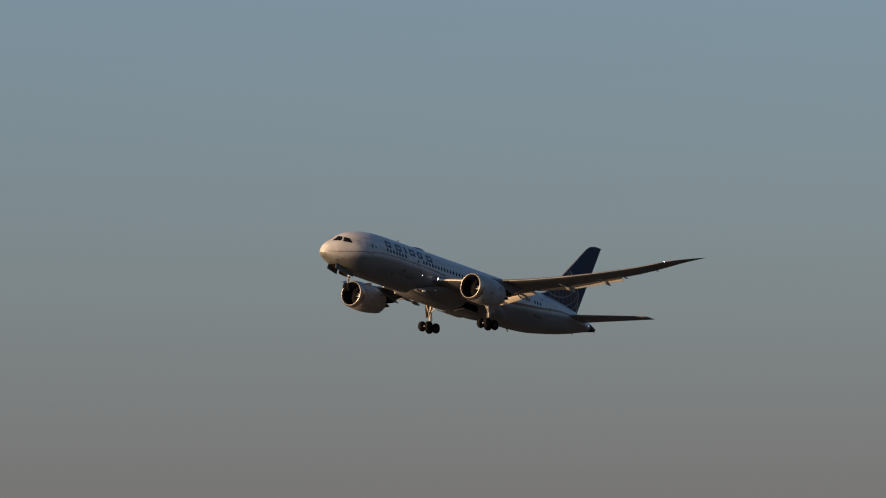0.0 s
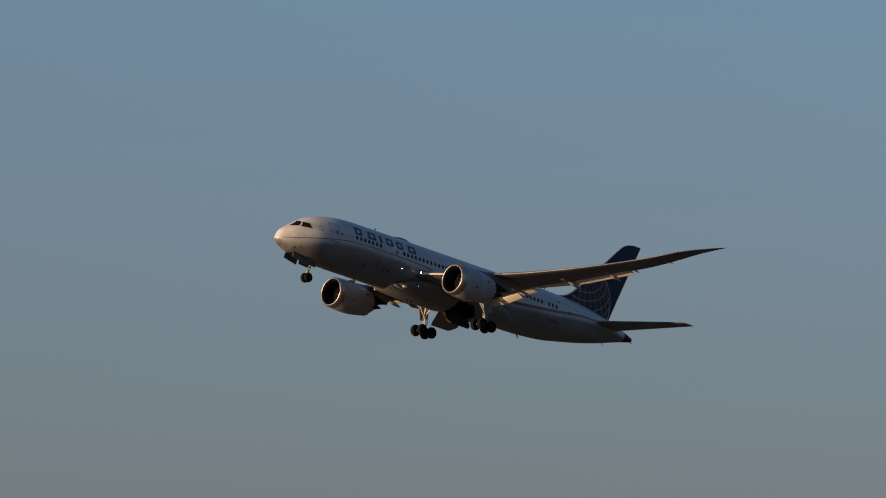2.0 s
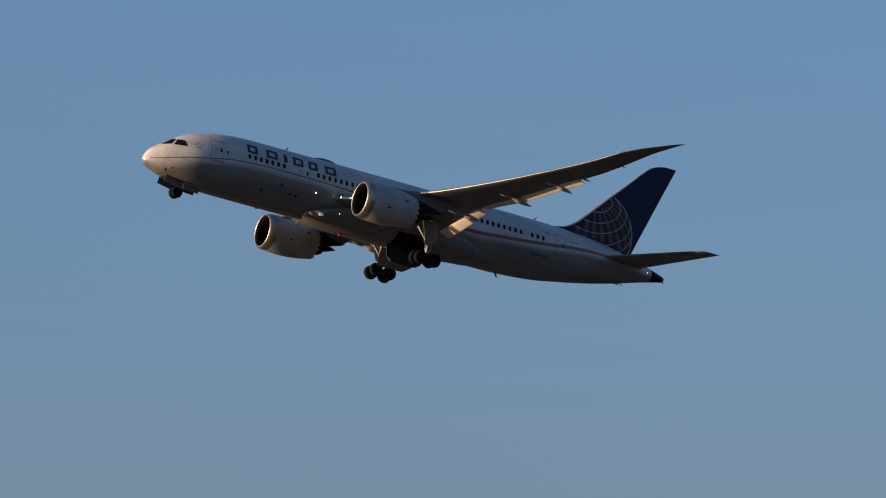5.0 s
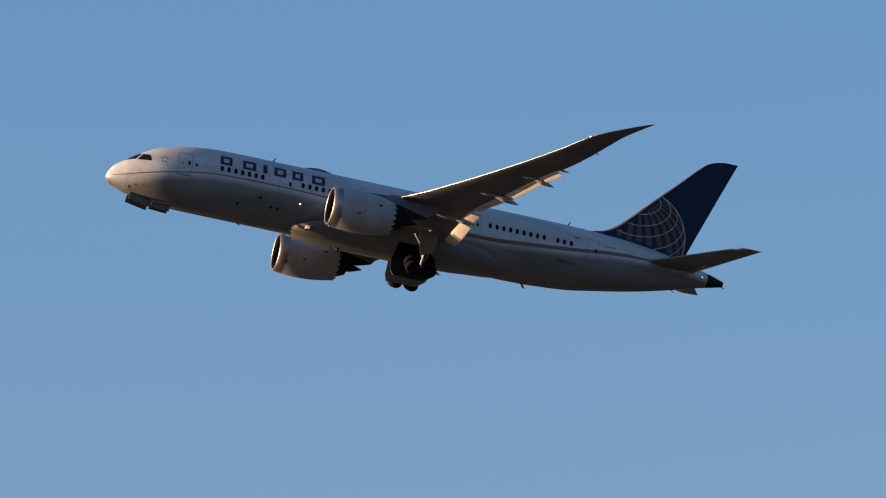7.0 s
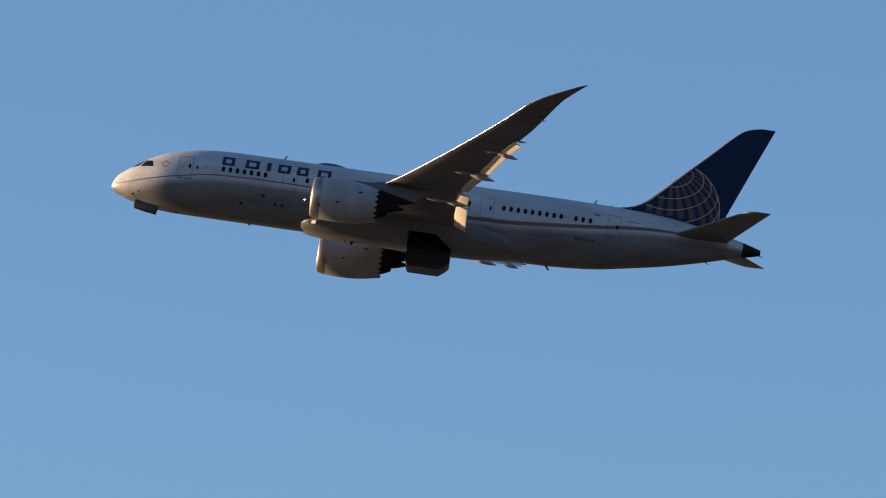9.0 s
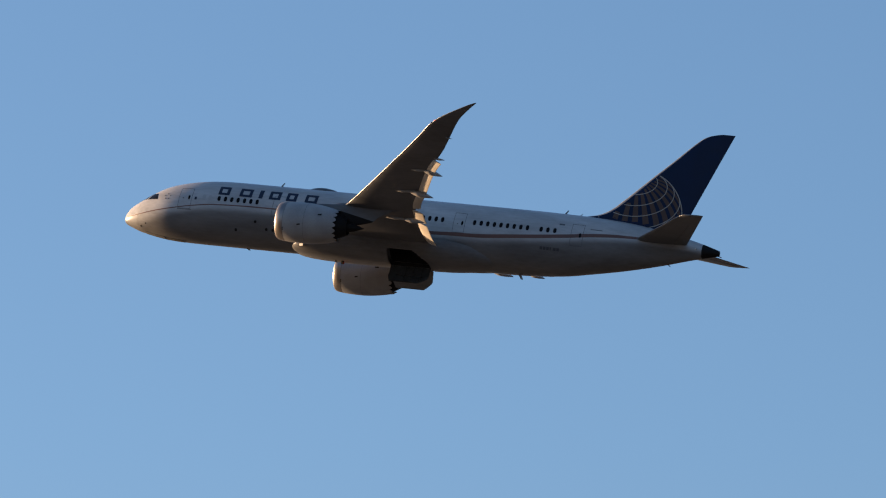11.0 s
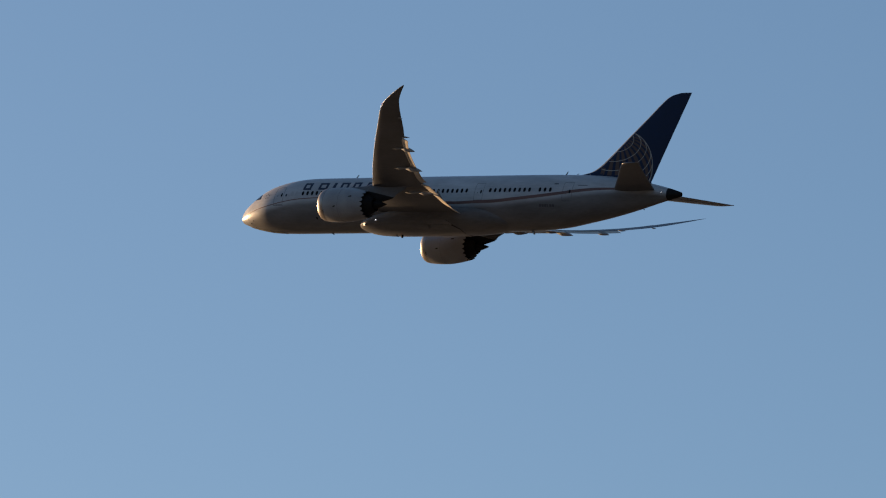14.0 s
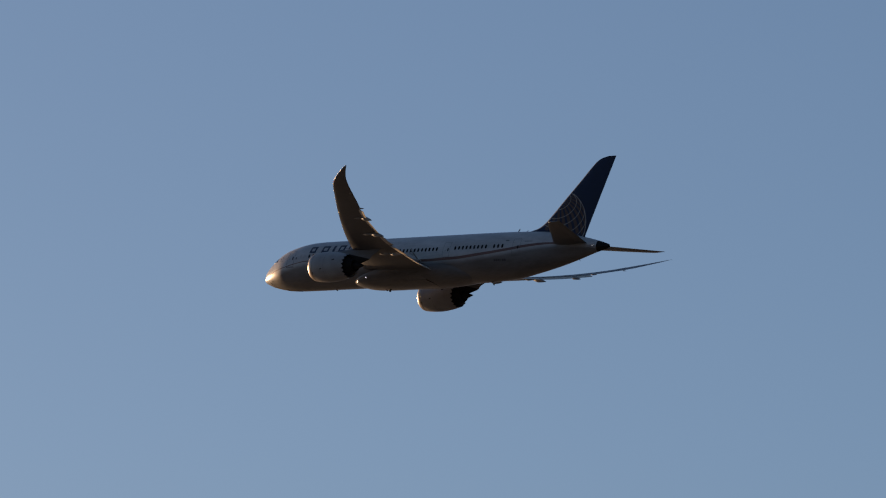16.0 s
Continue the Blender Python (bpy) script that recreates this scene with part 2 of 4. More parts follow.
def fuselage():
    bm = bmesh.new()
    stations = sorted(set([0.0, .05, .12, .2, .3, .4, .5, .65, .83, 1.1, 1.4, 1.65, 1.9, 2.34, 2.8, 3.27, 3.7, 4.22, 4.7, 5.19, 5.9, 6.68, 7.5, 8.5, 9.5]
                          + [10.5 + k for k in range(26)] + [36 + .7 * k for k in range(28)] + [26.32, 30.05, 55, 55.6]))
    up, fade, low = 22, 7, 20
    rows = []
    for s in stations:
        c, w, t, b = f_mid(s), f_wid(s), f_top(s), f_bot(s)
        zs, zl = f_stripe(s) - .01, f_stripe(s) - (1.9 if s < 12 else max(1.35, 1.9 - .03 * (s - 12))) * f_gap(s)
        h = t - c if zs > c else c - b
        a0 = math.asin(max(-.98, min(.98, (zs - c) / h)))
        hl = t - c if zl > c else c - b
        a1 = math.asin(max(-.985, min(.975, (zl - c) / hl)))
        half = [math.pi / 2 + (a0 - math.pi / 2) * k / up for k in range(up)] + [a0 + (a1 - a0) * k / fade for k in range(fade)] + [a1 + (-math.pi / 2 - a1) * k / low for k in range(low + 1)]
        ring = []
        for a in half:
            ring.append((w * math.cos(a), c + (t - c if a > 0 else c - b) * math.sin(a)))
        ring = ring + [(-y, z) for y, z in ring[-2:0:-1]]
        rows.append([P(s, y, z) for y, z in ring])
    # shade painted into the skin: white eases to grey below the stripe
    tint = bm.verts.layers.float.new("shade_fade")
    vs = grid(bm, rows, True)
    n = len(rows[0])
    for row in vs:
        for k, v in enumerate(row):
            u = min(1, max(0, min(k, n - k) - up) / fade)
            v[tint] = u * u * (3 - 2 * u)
    bm.faces.new(vs[0])
    bm.faces.new(vs[-1])
    # the wheel bays run up into the hull
    hole = [f for f in bm.faces if 26.32 < X0 - f.calc_center_median().x < 30.05 and abs(f.calc_center_median().y) > .45 and f.calc_center_median().z < -1.35]
    bmesh.ops.delete(bm, geom=hole, context="FACES")
    return part("fuselage", bm, M_LIVERY_SHADE, plane, "white upper and grey lower fuselage skin, shade painted into the blend")


body = fuselage()

# dark tail cone end with the exhaust
bm = bmesh.new()
rows = []
for s, k in ((55.05, 1.012), (55.4, 1.012), (55.9, 1.01), (56.3, 1.0), (56.62, 0.9), (56.62, 0.7), (56.2, 0.6)):
    q = min(s, 56.5)
    c, w, t, b = f_mid(q), f_wid(q), f_top(q), f_bot(q)
    rows.append([P(s, k * w * math.cos(a), c + k * ((t - c) if math.sin(a) > 0 else (c - b)) * math.sin(a)) for a in [2 * math.pi * i / 24 for i in range(24)]])
vs = grid(bm, rows, True)
bm.faces.new(vs[-1])
part("exhaust_cone", bm, M_HOT, plane, "dark metal tail exhaust cone")

# the joint of the nose radome
bm = bmesh.new()
rows = []
for ds, o in ((0, -.01), (0, .005), (.025, .005), (.025, -.01)):
    q = 1.62 + ds
    c, w, t, b = f_mid(q), f_wid(q), f_top(q), f_bot(q)
    rows.append([P(q, (w + o) * math.cos(a), c + ((t - c if math.sin(a) > 0 else c - b) + o) * math.sin(a)) for a in [2 * math.pi * i / 48 for i in range(48)]])
grid(bm, rows, True)
part("radome_seam", bm, M_JOINT, body)

# gold stripes
for side in (1, -1):
    for s0, s1, lab in ((0.12, 21.5, "thin gold cheat line"), (27.5, 51.5, "broad gold cheat line")):
        bm = bmesh.new()
        rows = []
        for k in range(61):
            s = s0 + (s1 - s0) * k / 60
            w, z = f_sw(s), f_stripe(s)
            rows.append([skin(s, z + w / 2, side, -.01), skin(s, z + w / 2, side, .012), skin(s, z, side, .012), skin(s, z - w / 2, side, .012), skin(s, z - w / 2, side, -.01)])
        grid(bm, rows)
        part("cheat_line", bm, M_GOLD, body, lab)

# cabin windows
WIN_Z = 0.80
win_s = [9.62 + .615 * k for k in range(7)] + [16.98 + .615 * k for k in range(24)] + [34.17 + .625 * k for k in range(9)] + [40.45, 41.08, 41.72]
for side in (1, -1):
    for s in win_s:
        bm = bmesh.new()
        disc_patch(bm, s, WIN_Z + 0.002 * (s - 9), .155, .25, side, .012)
        part("cabin_window", bm, M_GLASS, body)

# blanked windows: faint outlined plugs ahead of the cabin rows
for side in (1, -1):
    for s in (8.15, 8.75):
        bm = bmesh.new()
        disc_patch(bm, s, WIN_Z, .17, .27, side, .006, 14)
        part("window_plug", bm, M_PLUG, body, "painted-over window plug")

# flight deck windows
PANES = (((1.38, .30), (2.54, 1.13), (2.73, 1.07), (2.18, .42)), ((2.32, .37), (2.79, 1.02), (3.32, .96), (3.48, .36)))
for side in (1, -1):
    for c in PANES:
        bm = bmesh.new()
        patch(bm, c, side, .014, 6, 6)
        part("cockpit_window", bm, M_GLASS, body, "dark flight deck windscreen pane")


# doors: a raised panel with a dark seam round it
def door(s0, s1, z0, z1, side):
    bm = bmesh.new()
    g = .035
    for q in (((s0, z0), (s1, z0), (s1, z0 + g), (s0, z0 + g)), ((s0, z1 - g), (s1, z1 - g), (s1, z1), (s0, z1)),
              ((s0, z0), (s0 + g, z0), (s0 + g, z1), (s0, z1)), ((s1 - g, z0), (s1, z0), (s1, z1), (s1 - g, z1))):
        patch(bm, q, side, .008, 8 if q[1][0] - q[0][0] < .1 else 3, 8)
    ob = part("passenger_door", bm, M_SEAM, body, "closed cabin door outlined by its seam")
    bm = bmesh.new()
    disc_patch(bm, s1 - .28, WIN_Z - .12, .10, .22, side, .016)
    part("cabin_window", bm, M_GLASS, body)
    bm = bmesh.new()
    patch(bm, ((s0, z0 - .09), (s1 + .1, z0 - .09), (s1 + .1, z0 - .03), (s0, z0 - .03)), side, .006, 2, 6)
    part("door_sill", bm, M_SEAM, body)
    bm = bmesh.new()
    disc_patch(bm, s0 + .42, WIN_Z - .22, .07, .05, side, .014, 8)
    part("door_handle", bm, M_SEAM, ob)
    return ob


for side in (1, -1):
    for s0, s1, z0, z1 in ((5.7, 6.98, -.42, 1.62), (14.85, 16.1, -.38, 1.62), (32.18, 33.3, -.25, 1.7), (43.22, 44.36, -.28, 1.75)):
        door(s0, s1, z0, z1, side)

# airline name: plain blocks in its place
BLOCKS = ((9.42, 10.5, 0), (11.45, 12.65, 0), (13.3, 13.68, 1), (14.3, 15.4, 2), (15.95, 16.95, 0), (17.75, 18.93, 0))
for side in (1, -1):
    for s0, s1, kind in BLOCKS:
        bm = bmesh.new()
        z0, z1, g = 1.20, 2.08, .29
        if kind == 1:
            patch(bm, ((s0, z0), (s1, z0), (s1, z1), (s0, z1)), side, .012)
        else:
            for q in (((s0, z0), (s0 + g, z0), (s0 + g, z1), (s0, z1)), ((s1 - g, z0), (s1, z0), (s1, z1), (s1 - g, z1))):
                patch(bm, q, side, .012)
            for za in (z0, z1 - .23):
                patch(bm, ((s0 + g, za), (s1 - g, za), (s1 - g, za + .23), (s0 + g, za + .23)), side, .012)
        part("name_block", bm, M_NAVY, body, "plain dark blue block of the airline name")

# registration, flag and small markings as plain bars
for side in (1, -1):
    for s0, s1, z0, z1, m, nm in (*[(40.55 + .31 * k, 40.55 + .31 * k + (.12 if k == 3 else .24), -.98, -.72, M_MARK, "registration_bar") for k in range(6)],
                                  (42.0, 42.5, 1.48, 1.64, M_SEAM, "flag_marking"),
                                  (44.9, 46.0, 1.36, 1.43, M_SEAM, "marking_bar"), (7.25, 7.45, .5, .78, M_NAVY, "marking_bar")):
        bm = bmesh.new()
        patch(bm, ((s0, z0), (s1, z0), (s1, z1), (s0, z1)), side, .012)
        part(nm, bm, m, body)
    for k in range(5):
        a = 2 * math.pi * k / 5 + .3
        bm = bmesh.new()
        disc_patch(bm, 4.5 + .27 * math.cos(a), .66 + .27 * math.sin(a), .065, .06, side, .012, 8)
        part("emblem_dot", bm, M_SEAM, body)
    for s, z, r in ((11.54, -1.86, .12), (13.41, -1.03, .12), (14.5, -1.61, .12), (15.12, -1.63, .12), (2.0, -2.1, .07), (2.5, -1.9, .06)):
        bm = bmesh.new()
        disc_patch(bm, s, z, r, r, side, .012, 10)
        part("vent_port", bm, M_DARK, body)
    bm = bmesh.new()
    disc_patch(bm, 16.98, -.87, .038, .038, side, .03, 10)
    part("wing_inspection_lamp", bm, M_GLOW, body, "small lit white lamp")

# antennas and the satellite dome
def blade(s, z, h, c, parent, name="antenna", sweep=.35, t=.04):
    bm = bmesh.new()
    sg = 1 if h > 0 else -1
    slab(bm, [P(s, -t / 2, z - .05 * sg), P(s + c, -t / 2, z - .05 * sg), P(s + c + sweep * .7, -t / 2, z + h), P(s + sweep, -t / 2, z + h)], (0, t, 0))
    return part(name, bm, M_PROBE, parent, smooth=False)


for s, h, c in ((14.35, .42, .2), (41.6, .4, .2), (43.0, .2, .15), (6.6, .12, .3)):
    blade(s, f_top(s), h, c, plane)
for s, h, c in ((12.0, -.18, .3), (38.2, -.42, .3), (51.9, -.16, .18), (56.4, -.05, .3), (20.5, -.2, .3)):
    blade(s, -3.3 if 17 < s < 34 else f_bot(s), h, c, plane)
bm = bmesh.new()
rows = []
for k in range(15):
    u = k / 14
    s = 17.2 + 2.9 * u
    h = .34 * (math.sin(math.pi * min(1, u * 1.0)) ** .55)
    w = .75 * math.sin(math.pi * u) ** .5 + .01
    rows.append([P(s, w * math.cos(a), 2.9 + (h + .07) * math.sin(a)) for a in [math.pi * i / 14 for i in range(15)]])
grid(bm, rows)
part("antenna_dome", bm, M_PROBE, plane, "dark satellite antenna dome on the crown")


# ---- wings ----
W_Z = curve_of([2, 2.9, 6, 10, 15, 20, 25, 28, 29.9], [-1.42, -1.33, -1.03, -.47, .42, 1.62, 3.18, 4.42, 5.4])


def zw(y):
    return W_Z(y)


w_le = curve_of([2.0, 4.0, 7.0, 10.7, 15.7, 21.0, 24.8, 26.8, 27.6, 28.5, 29.2, 29.7, 29.9], [18.42, 19.97, 22.0, 24.45, 27.73, 31.46, 34.28, 35.8, 36.62, 37.92, 39.12, 40.05, 40.5])
w_te = curve_of([2.0, 8.0, 10.5, 15.0, 21.0, 21.3, 23.0, 25.5, 26.6, 27.8, 29.0, 29.9], [30.4, 30.5, 30.75, 32.4, 35.1, 35.35, 36.3, 37.5, 38.05, 38.74, 39.76, 40.65])
w_tc = curve_of([2.0, 10.0, 20.0, 30.0], [.115, .095, .085, .08])
w_in = curve_of([2.0, 5.0, 8.0, 10.5, 30.0], [.05, .045, .015, 0, 0])
w_tw = curve_of([2.0, 8.0, 13.0, 30.0], [0, .006, .031, .033])


def wing_z(y):
    return zw(y) + .035 * (w_te(y) - w_le(y))


def wing_at(y, x):
    """The height of the wing's chord line, x from 0 at the nose to 1 at the tail."""
    return wing_z(y) + (w_te(y) - w_le(y)) * ((x - 1) * w_tw(y) - x * w_in(y))


def foil(n=14):
    """An airfoil loop of (along 0..1, up), thickness 1, from the tail over the top to the nose and back below."""
    pts = []
    for k in range(n + 1):
        x = .5 * (1 + math.cos(math.pi * k / n))
        pts.append((x, .5 * (2.969 * math.sqrt(x) - 1.26 * x - 3.516 * x * x + 2.843 * x ** 3 - 1.0 * x ** 4) * 1.05 + .012))
    low = []
    for k in range(1, n):
        x = .5 * (1 - math.cos(math.pi * k / n))
        low.append((x, -.5 * (2.969 * math.sqrt(x) - 1.26 * x - 3.516 * x * x + 2.843 * x ** 3 - 1.0 * x ** 4) * .9 - .012))
    return pts + low


def lift(bm, secs, n=14, vertical=False):
    """A lifting surface through sections (span, nose station, tail station, height, thickness ratio)."""
    rows = []
    for y, a, b, z, tc in secs:
        c = b - a
        if vertical:
            rows.append([P(a + x * c, h * tc * c, y) for x, h in foil(n)])
        else:
            rows.append([P(a + x * c, y, z + h * tc * c) for x, h in foil(n)])
    vs = grid(bm, rows, True)
    bm.faces.new(vs[0])
    bm.faces.new(vs[-1])


def flap_piece(bm, side, y0, y1, start, chord0, chord1, deg0, deg1, drop, n=8, thick=.13):
    """A deflected panel behind the wing's tail edge, drooping from deg0 inboard to deg1 outboard."""
    rows = []
    for k in range(n + 1):
        y = y0 + (y1 - y0) * k / n
        c = chord0 + (chord1 - chord0) * k / n
        # droop ramp turns the inboard stretch off the sun, shading it by shape
        a, s0, z0 = radians(deg0 + (deg1 - deg0) * min(1, 2.2 * k / n)), w_te(y) + start, wing_at(y, 1) - drop
        row = []
        for x, h in foil(8):
            u, v = x * c, h * thick * c
            row.append(P(s0 + u * math.cos(a) + v * math.sin(a), side * y, z0 - u * math.sin(a) + v * math.cos(a)))
        rows.append(row)
    vs = grid(bm, rows, True)
    bm.faces.new(vs[0])
    bm.faces.new(vs[-1])


def slat_piece(bm, side, y0, y1, n=10, fwd=0.0, drop=0.0, thick=1.0):
    """The nose of the wing's section, set just outside it: longer on top than below."""
    loop = [(.11, .5), (.075, .44), (.05, .375), (.03, .30), (.015, .215), (.006, .14), (0, .03), (.002, -.03), (.004, -.05), (.007, -.065), (.010, -.055), (.05, .2), (.09, .42)]
    rows = []
    for k in range(n + 1):
        y = y0 + (y1 - y0) * k / n
        c, tc = w_te(y) - w_le(y), w_tc(y)
        rows.append([P(w_le(y) - .018 - fwd + x * c, side * y, wing_at(y, x) - drop + h * (1.15 if h > 0 else 1) * thick * tc * c + (.01 if h > 0 else -.012)) for x, h in loop])
    vs = grid(bm, rows, True)
    for end in (vs[0], vs[-1]):
        for e in bm.faces.new(end).edges:
            e.smooth = False


def canoe(bm, side, y, s0, s1, z0, z1, w, h, n=14):
    """A flap track fairing from (s0, z0) to its pointed tail (s1, z1)."""
    rows = []
    for k in range(n + 1):
        u = k / n
        r = (min(1, u / .35) ** .6 if u < .35 else 1 - ((u - .35) / .65) ** 1.8) + .02
        s, z = s0 + (s1 - s0) * u, z0 + (z1 - z0) * u ** 1.5
        rows.append([P(s, side * y + w * r * math.cos(a), z - .05 * h * r + h * r * math.sin(a)) for a in [2 * math.pi * i / 12 for i in range(12)]])
    vs = grid(bm, rows, True)
    bm.faces.new(vs[0])
    bm.faces.new(vs[-1])


def wing(side):
    bm = bmesh.new()
    ys = [2.0, 2.8, 4, 5.5, 7, 8.5, 10, 11.5, 13, 15, 17, 19, 21, 21.3, 23, 24.5, 26, 26.6, 27.0, 27.5, 28, 28.6, 29.2, 29.6, 29.8, 29.9]
    rows = []
    for y in ys:
        c = w_te(y) - w_le(y)
        rows.append([P(w_le(y) + x * c, side * y, wing_at(y, x) + (1.15 * h if h > 0 else .6 * h) * w_tc(y) * c) for x, h in foil(16)])
    vs = grid(bm, rows, True)
    bm.faces.new(vs[0])
    bm.faces.new(vs[-1])
    w = part("wing", bm, M_WING, plane, "grey swept wing with raked upturned tip", crisp=4)
    for y0, y1, st, c0, c1, d0, d1, drop, nm in ((3.45, 7.9, -.3, 1.15, 1.2, 24, 24, -.02, "inboard_flap"), (8.1, 10.3, -.3, 1.15, 1.1, 15, 15, .03, "flaperon"),
                                                 (10.6, 21.0, -.27, .82, .88, 1, 21, -.01, "outboard_flap")):
        bm = bmesh.new()
        flap_piece(bm, side, y0, y1, st, c0, c1, d0, d1, drop, 16)
        part(nm, bm, M_FLAP, w, "light painted flap panel deflected for take-off")
    # pale colour puts the lit strip's brightness into this slat
    bm = bmesh.new()
    slat_piece(bm, side, 3.6, 8.7, 10, .3, .06, .6)
    part("slat", bm, M_FLAP, w, "inboard slat, pale colour standing in for its lit edge", crisp=4)
    for k in range(5):
        bm = bmesh.new()
        slat_piece(bm, side, 11.0 + 3.14 * k, 11.0 + 3.14 * k + 3.136, 6)
        part("slat", bm, M_SLAT, w, "extended bare metal slat", crisp=4)
    for y, s0, sj, s1, dz0, dz1, ww, hh in ((9.2, 27.7, 29.7, 31.45, -.28, -.46, .22, .24), (14.8, 29.8, 31.5, 33.6, .06, -.38, .24, .29), (19.1, 32.15, 33.75, 35.4, .1, -.33, .22, .26)):
        bm = bmesh.new()
        canoe(bm, side, y, s0, sj + .5, zw(y) + dz0, zw(y) + dz0 - .04, .7 * ww, .6 * hh)
        part("track_nose_fairing", bm, M_TRACK, w, "slim fixed fairing ahead of the flap track")
        bm = bmesh.new()
        canoe(bm, side, y, sj - .25, s1, zw(y) + dz0 - .06, zw(y) + dz1, ww, hh, 18)
        part("flap_track_fairing", bm, M_TRACK, w, "pointed light grey fairing drooping behind the wing")
    for y, s0, s1, dz0, dz1, ww, hh in ((21.3, 35.0, 36.05, .1, .05, .08, .1), (25.0, 36.85, 37.5, .02, -.04, .05, .06)):
        bm = bmesh.new()
        canoe(bm, side, y, s0, s1, zw(y) + dz0, zw(y) + dz1, ww, hh)
        part("hinge_fairing", bm, M_TRACK, w, "small pointed hinge fairing at the trailing edge")
    bm = bmesh.new()
    revolve(bm, [(-.10, .008), (-.07, .022), (0, .032), (.07, .022), (.10, .008)], 10, P(w_le(27.35) - .01, side * 27.35, wing_at(27.35, 0)))
    part("position_light", bm, M_RED if side > 0 else M_LIP, w, "small wing light")
    at = P(w_le(3.4) - .1, side * 3.4, wing_z(3.4) + .08)
    bm = bmesh.new()
    vs = revolve(bm, [(-.02, .10), (0.0, .11), (.01, .07)], 16, at)
    bm.faces.new(vs[-1])
    part("landing_light", bm, M_GLOW, w, "lit white landing light in the wing root")
    bm = bmesh.new()
    revolve(bm, [(-.1, .115), (.07, .115), (.07, .13), (-.1, .13)], 16, at)
    part("light_housing", bm, M_PROBE, w)
    return w


for side in (1, -1):
    wing(side)



def turning_lamp(at, r, label):
    """A flashing light: a lamp in a turning hood."""
    bm = bmesh.new()
    revolve(bm, [(-.05, .01), (-.05, r), (.08, r), (.08, .9 * r), (-.03, .9 * r)], 14)
    hood = part("strobe_light", bm, M_PROBE, plane, label, at=at)
    bm = bmesh.new()
    vs = revolve(bm, [(-.03, .87 * r), (-.02, .87 * r), (0.0, .55 * r)], 14)
    bm.faces.new(vs[-1])
    part("lamp", bm, M_GLOW, hood, "glowing white lamp")
    return hood


STROBE = P(w_le(26.95) + .02, 26.95, wing_at(26.95, 0) + .02)
strobe = turning_lamp(STROBE, .068, "flashing white light near the wing tip")

# ---- belly fairing with open wheel bays ----
b_w = curve_of([16.6, 17.0, 17.6, 18.6, 20, 23, 29, 31.5, 33.5, 35.5, 36.5], [.9, 1.75, 2.33, 2.72, 2.95, 3.06, 3.06, 2.95, 2.66, 2.15, 1.7])
b_z = curve_of([16.6, 17.0, 17.6, 18.6, 20, 23, 29, 31.5, 33.5, 35.5, 36.5], [-2.75, -2.95, -3.08, -3.2, -3.28, -3.34, -3.34, -3.28, -3.12, -2.96, -2.8])
BAY = (26.25, 30.1)
bm = bmesh.new()


def bay_end(z):
    """The station of the bay's slanted rear edge at a height."""
    return BAY[1] - 1.4 * min(1, max(0, (z + 3.15) / .85))


b_t = curve_of([16.6, 17.6, 19, 21, 23.5, 30, 33, 36.5], [-2.6, -2.35, -1.95, -1.5, -1.1, -.95, -1.2, -2.0])
rows, sts = [], sorted([16.6, 16.68, BAY[0], 36.5] + [16.8 + .2 * k for k in range(47)] + [26.3 + .1 * k for k in range(39)] + [30.4 + .3 * k for k in range(21)])
angs = [math.pi * k / 54 for k in range(55)]
for s in sts:
    w, z = b_w(s), b_z(s)
    row = []
    for a in angs:
        cy, cz = math.cos(a), math.sin(a)
        row.append(P(s, w * math.copysign(abs(cy) ** (2 / 2.3), cy), b_t(s) + (z - b_t(s)) * abs(cz) ** (2 / 2.3)))
    rows.append(row)
vs = grid(bm, rows)
bm.faces.ensure_lookup_table()
cut = []
for f in bm.faces:
    c = f.calc_center_median()
    s = X0 - c.x
    if BAY[0] < s < bay_end(c.z) and abs(c.y) > .43 and c.z < -2.3:
        cut.append(f)
bmesh.ops.delete(bm, geom=cut, context="FACES")
part("belly_fairing", bm, M_GREY, plane, "grey wing-to-body fairing with two wheel bays")
for side in (1, -1):
    bm = bmesh.new()
    slab(bm, [P(17.85, side * 2.22, -2.80), P(18.25, side * 2.42, -2.80), P(18.25, side * 2.46, -2.50), P(17.85, side * 2.26, -2.50)], (0, side * .14, 0), .02)
    part("air_inlet", bm, M_FLAP, plane, "pale square inlet on the fairing", smooth=False)
for side in (1, -1):
    bm = bmesh.new()
    s0, s1 = BAY
    y0, y1 = .42, 2.85
    a = [P(s0, side * y0, -3.3), P(s1, side * y0, -3.3), P(s1, side * y0, -1.2), P(s0, side * y0, -1.2)]
    b = [P(s0, side * y1, -1.6), P(s1, side * y1, -1.6), P(s1, side * y1, -1.2), P(s0, side * y1, -1.2)]
    A, B = [bm.verts.new(p) for p in a], [bm.verts.new(p) for p in b]
    bm.faces.new((A[0], A[1], A[2], A[3]))
    bm.faces.new((A[2], A[3], B[3], B[2]))
    bm.faces.new((A[0], A[3], B[3], B[0]))
    bm.faces.new((A[1], A[2], B[2], B[1]))
    bay = part("wheel_bay", bm, M_DARK, plane, "dark open main wheel bay", smooth=False)
    for k in range(6):
        z = -1.5 - .28 * k
        bm = bmesh.new()
        tube(bm, P(s0 + .1, side * (.5 + .05 * k), z), P(s1 - .1, side * (.5 + .05 * k), z), .03, n=6)
        part("pipe", bm, M_DARK, bay)


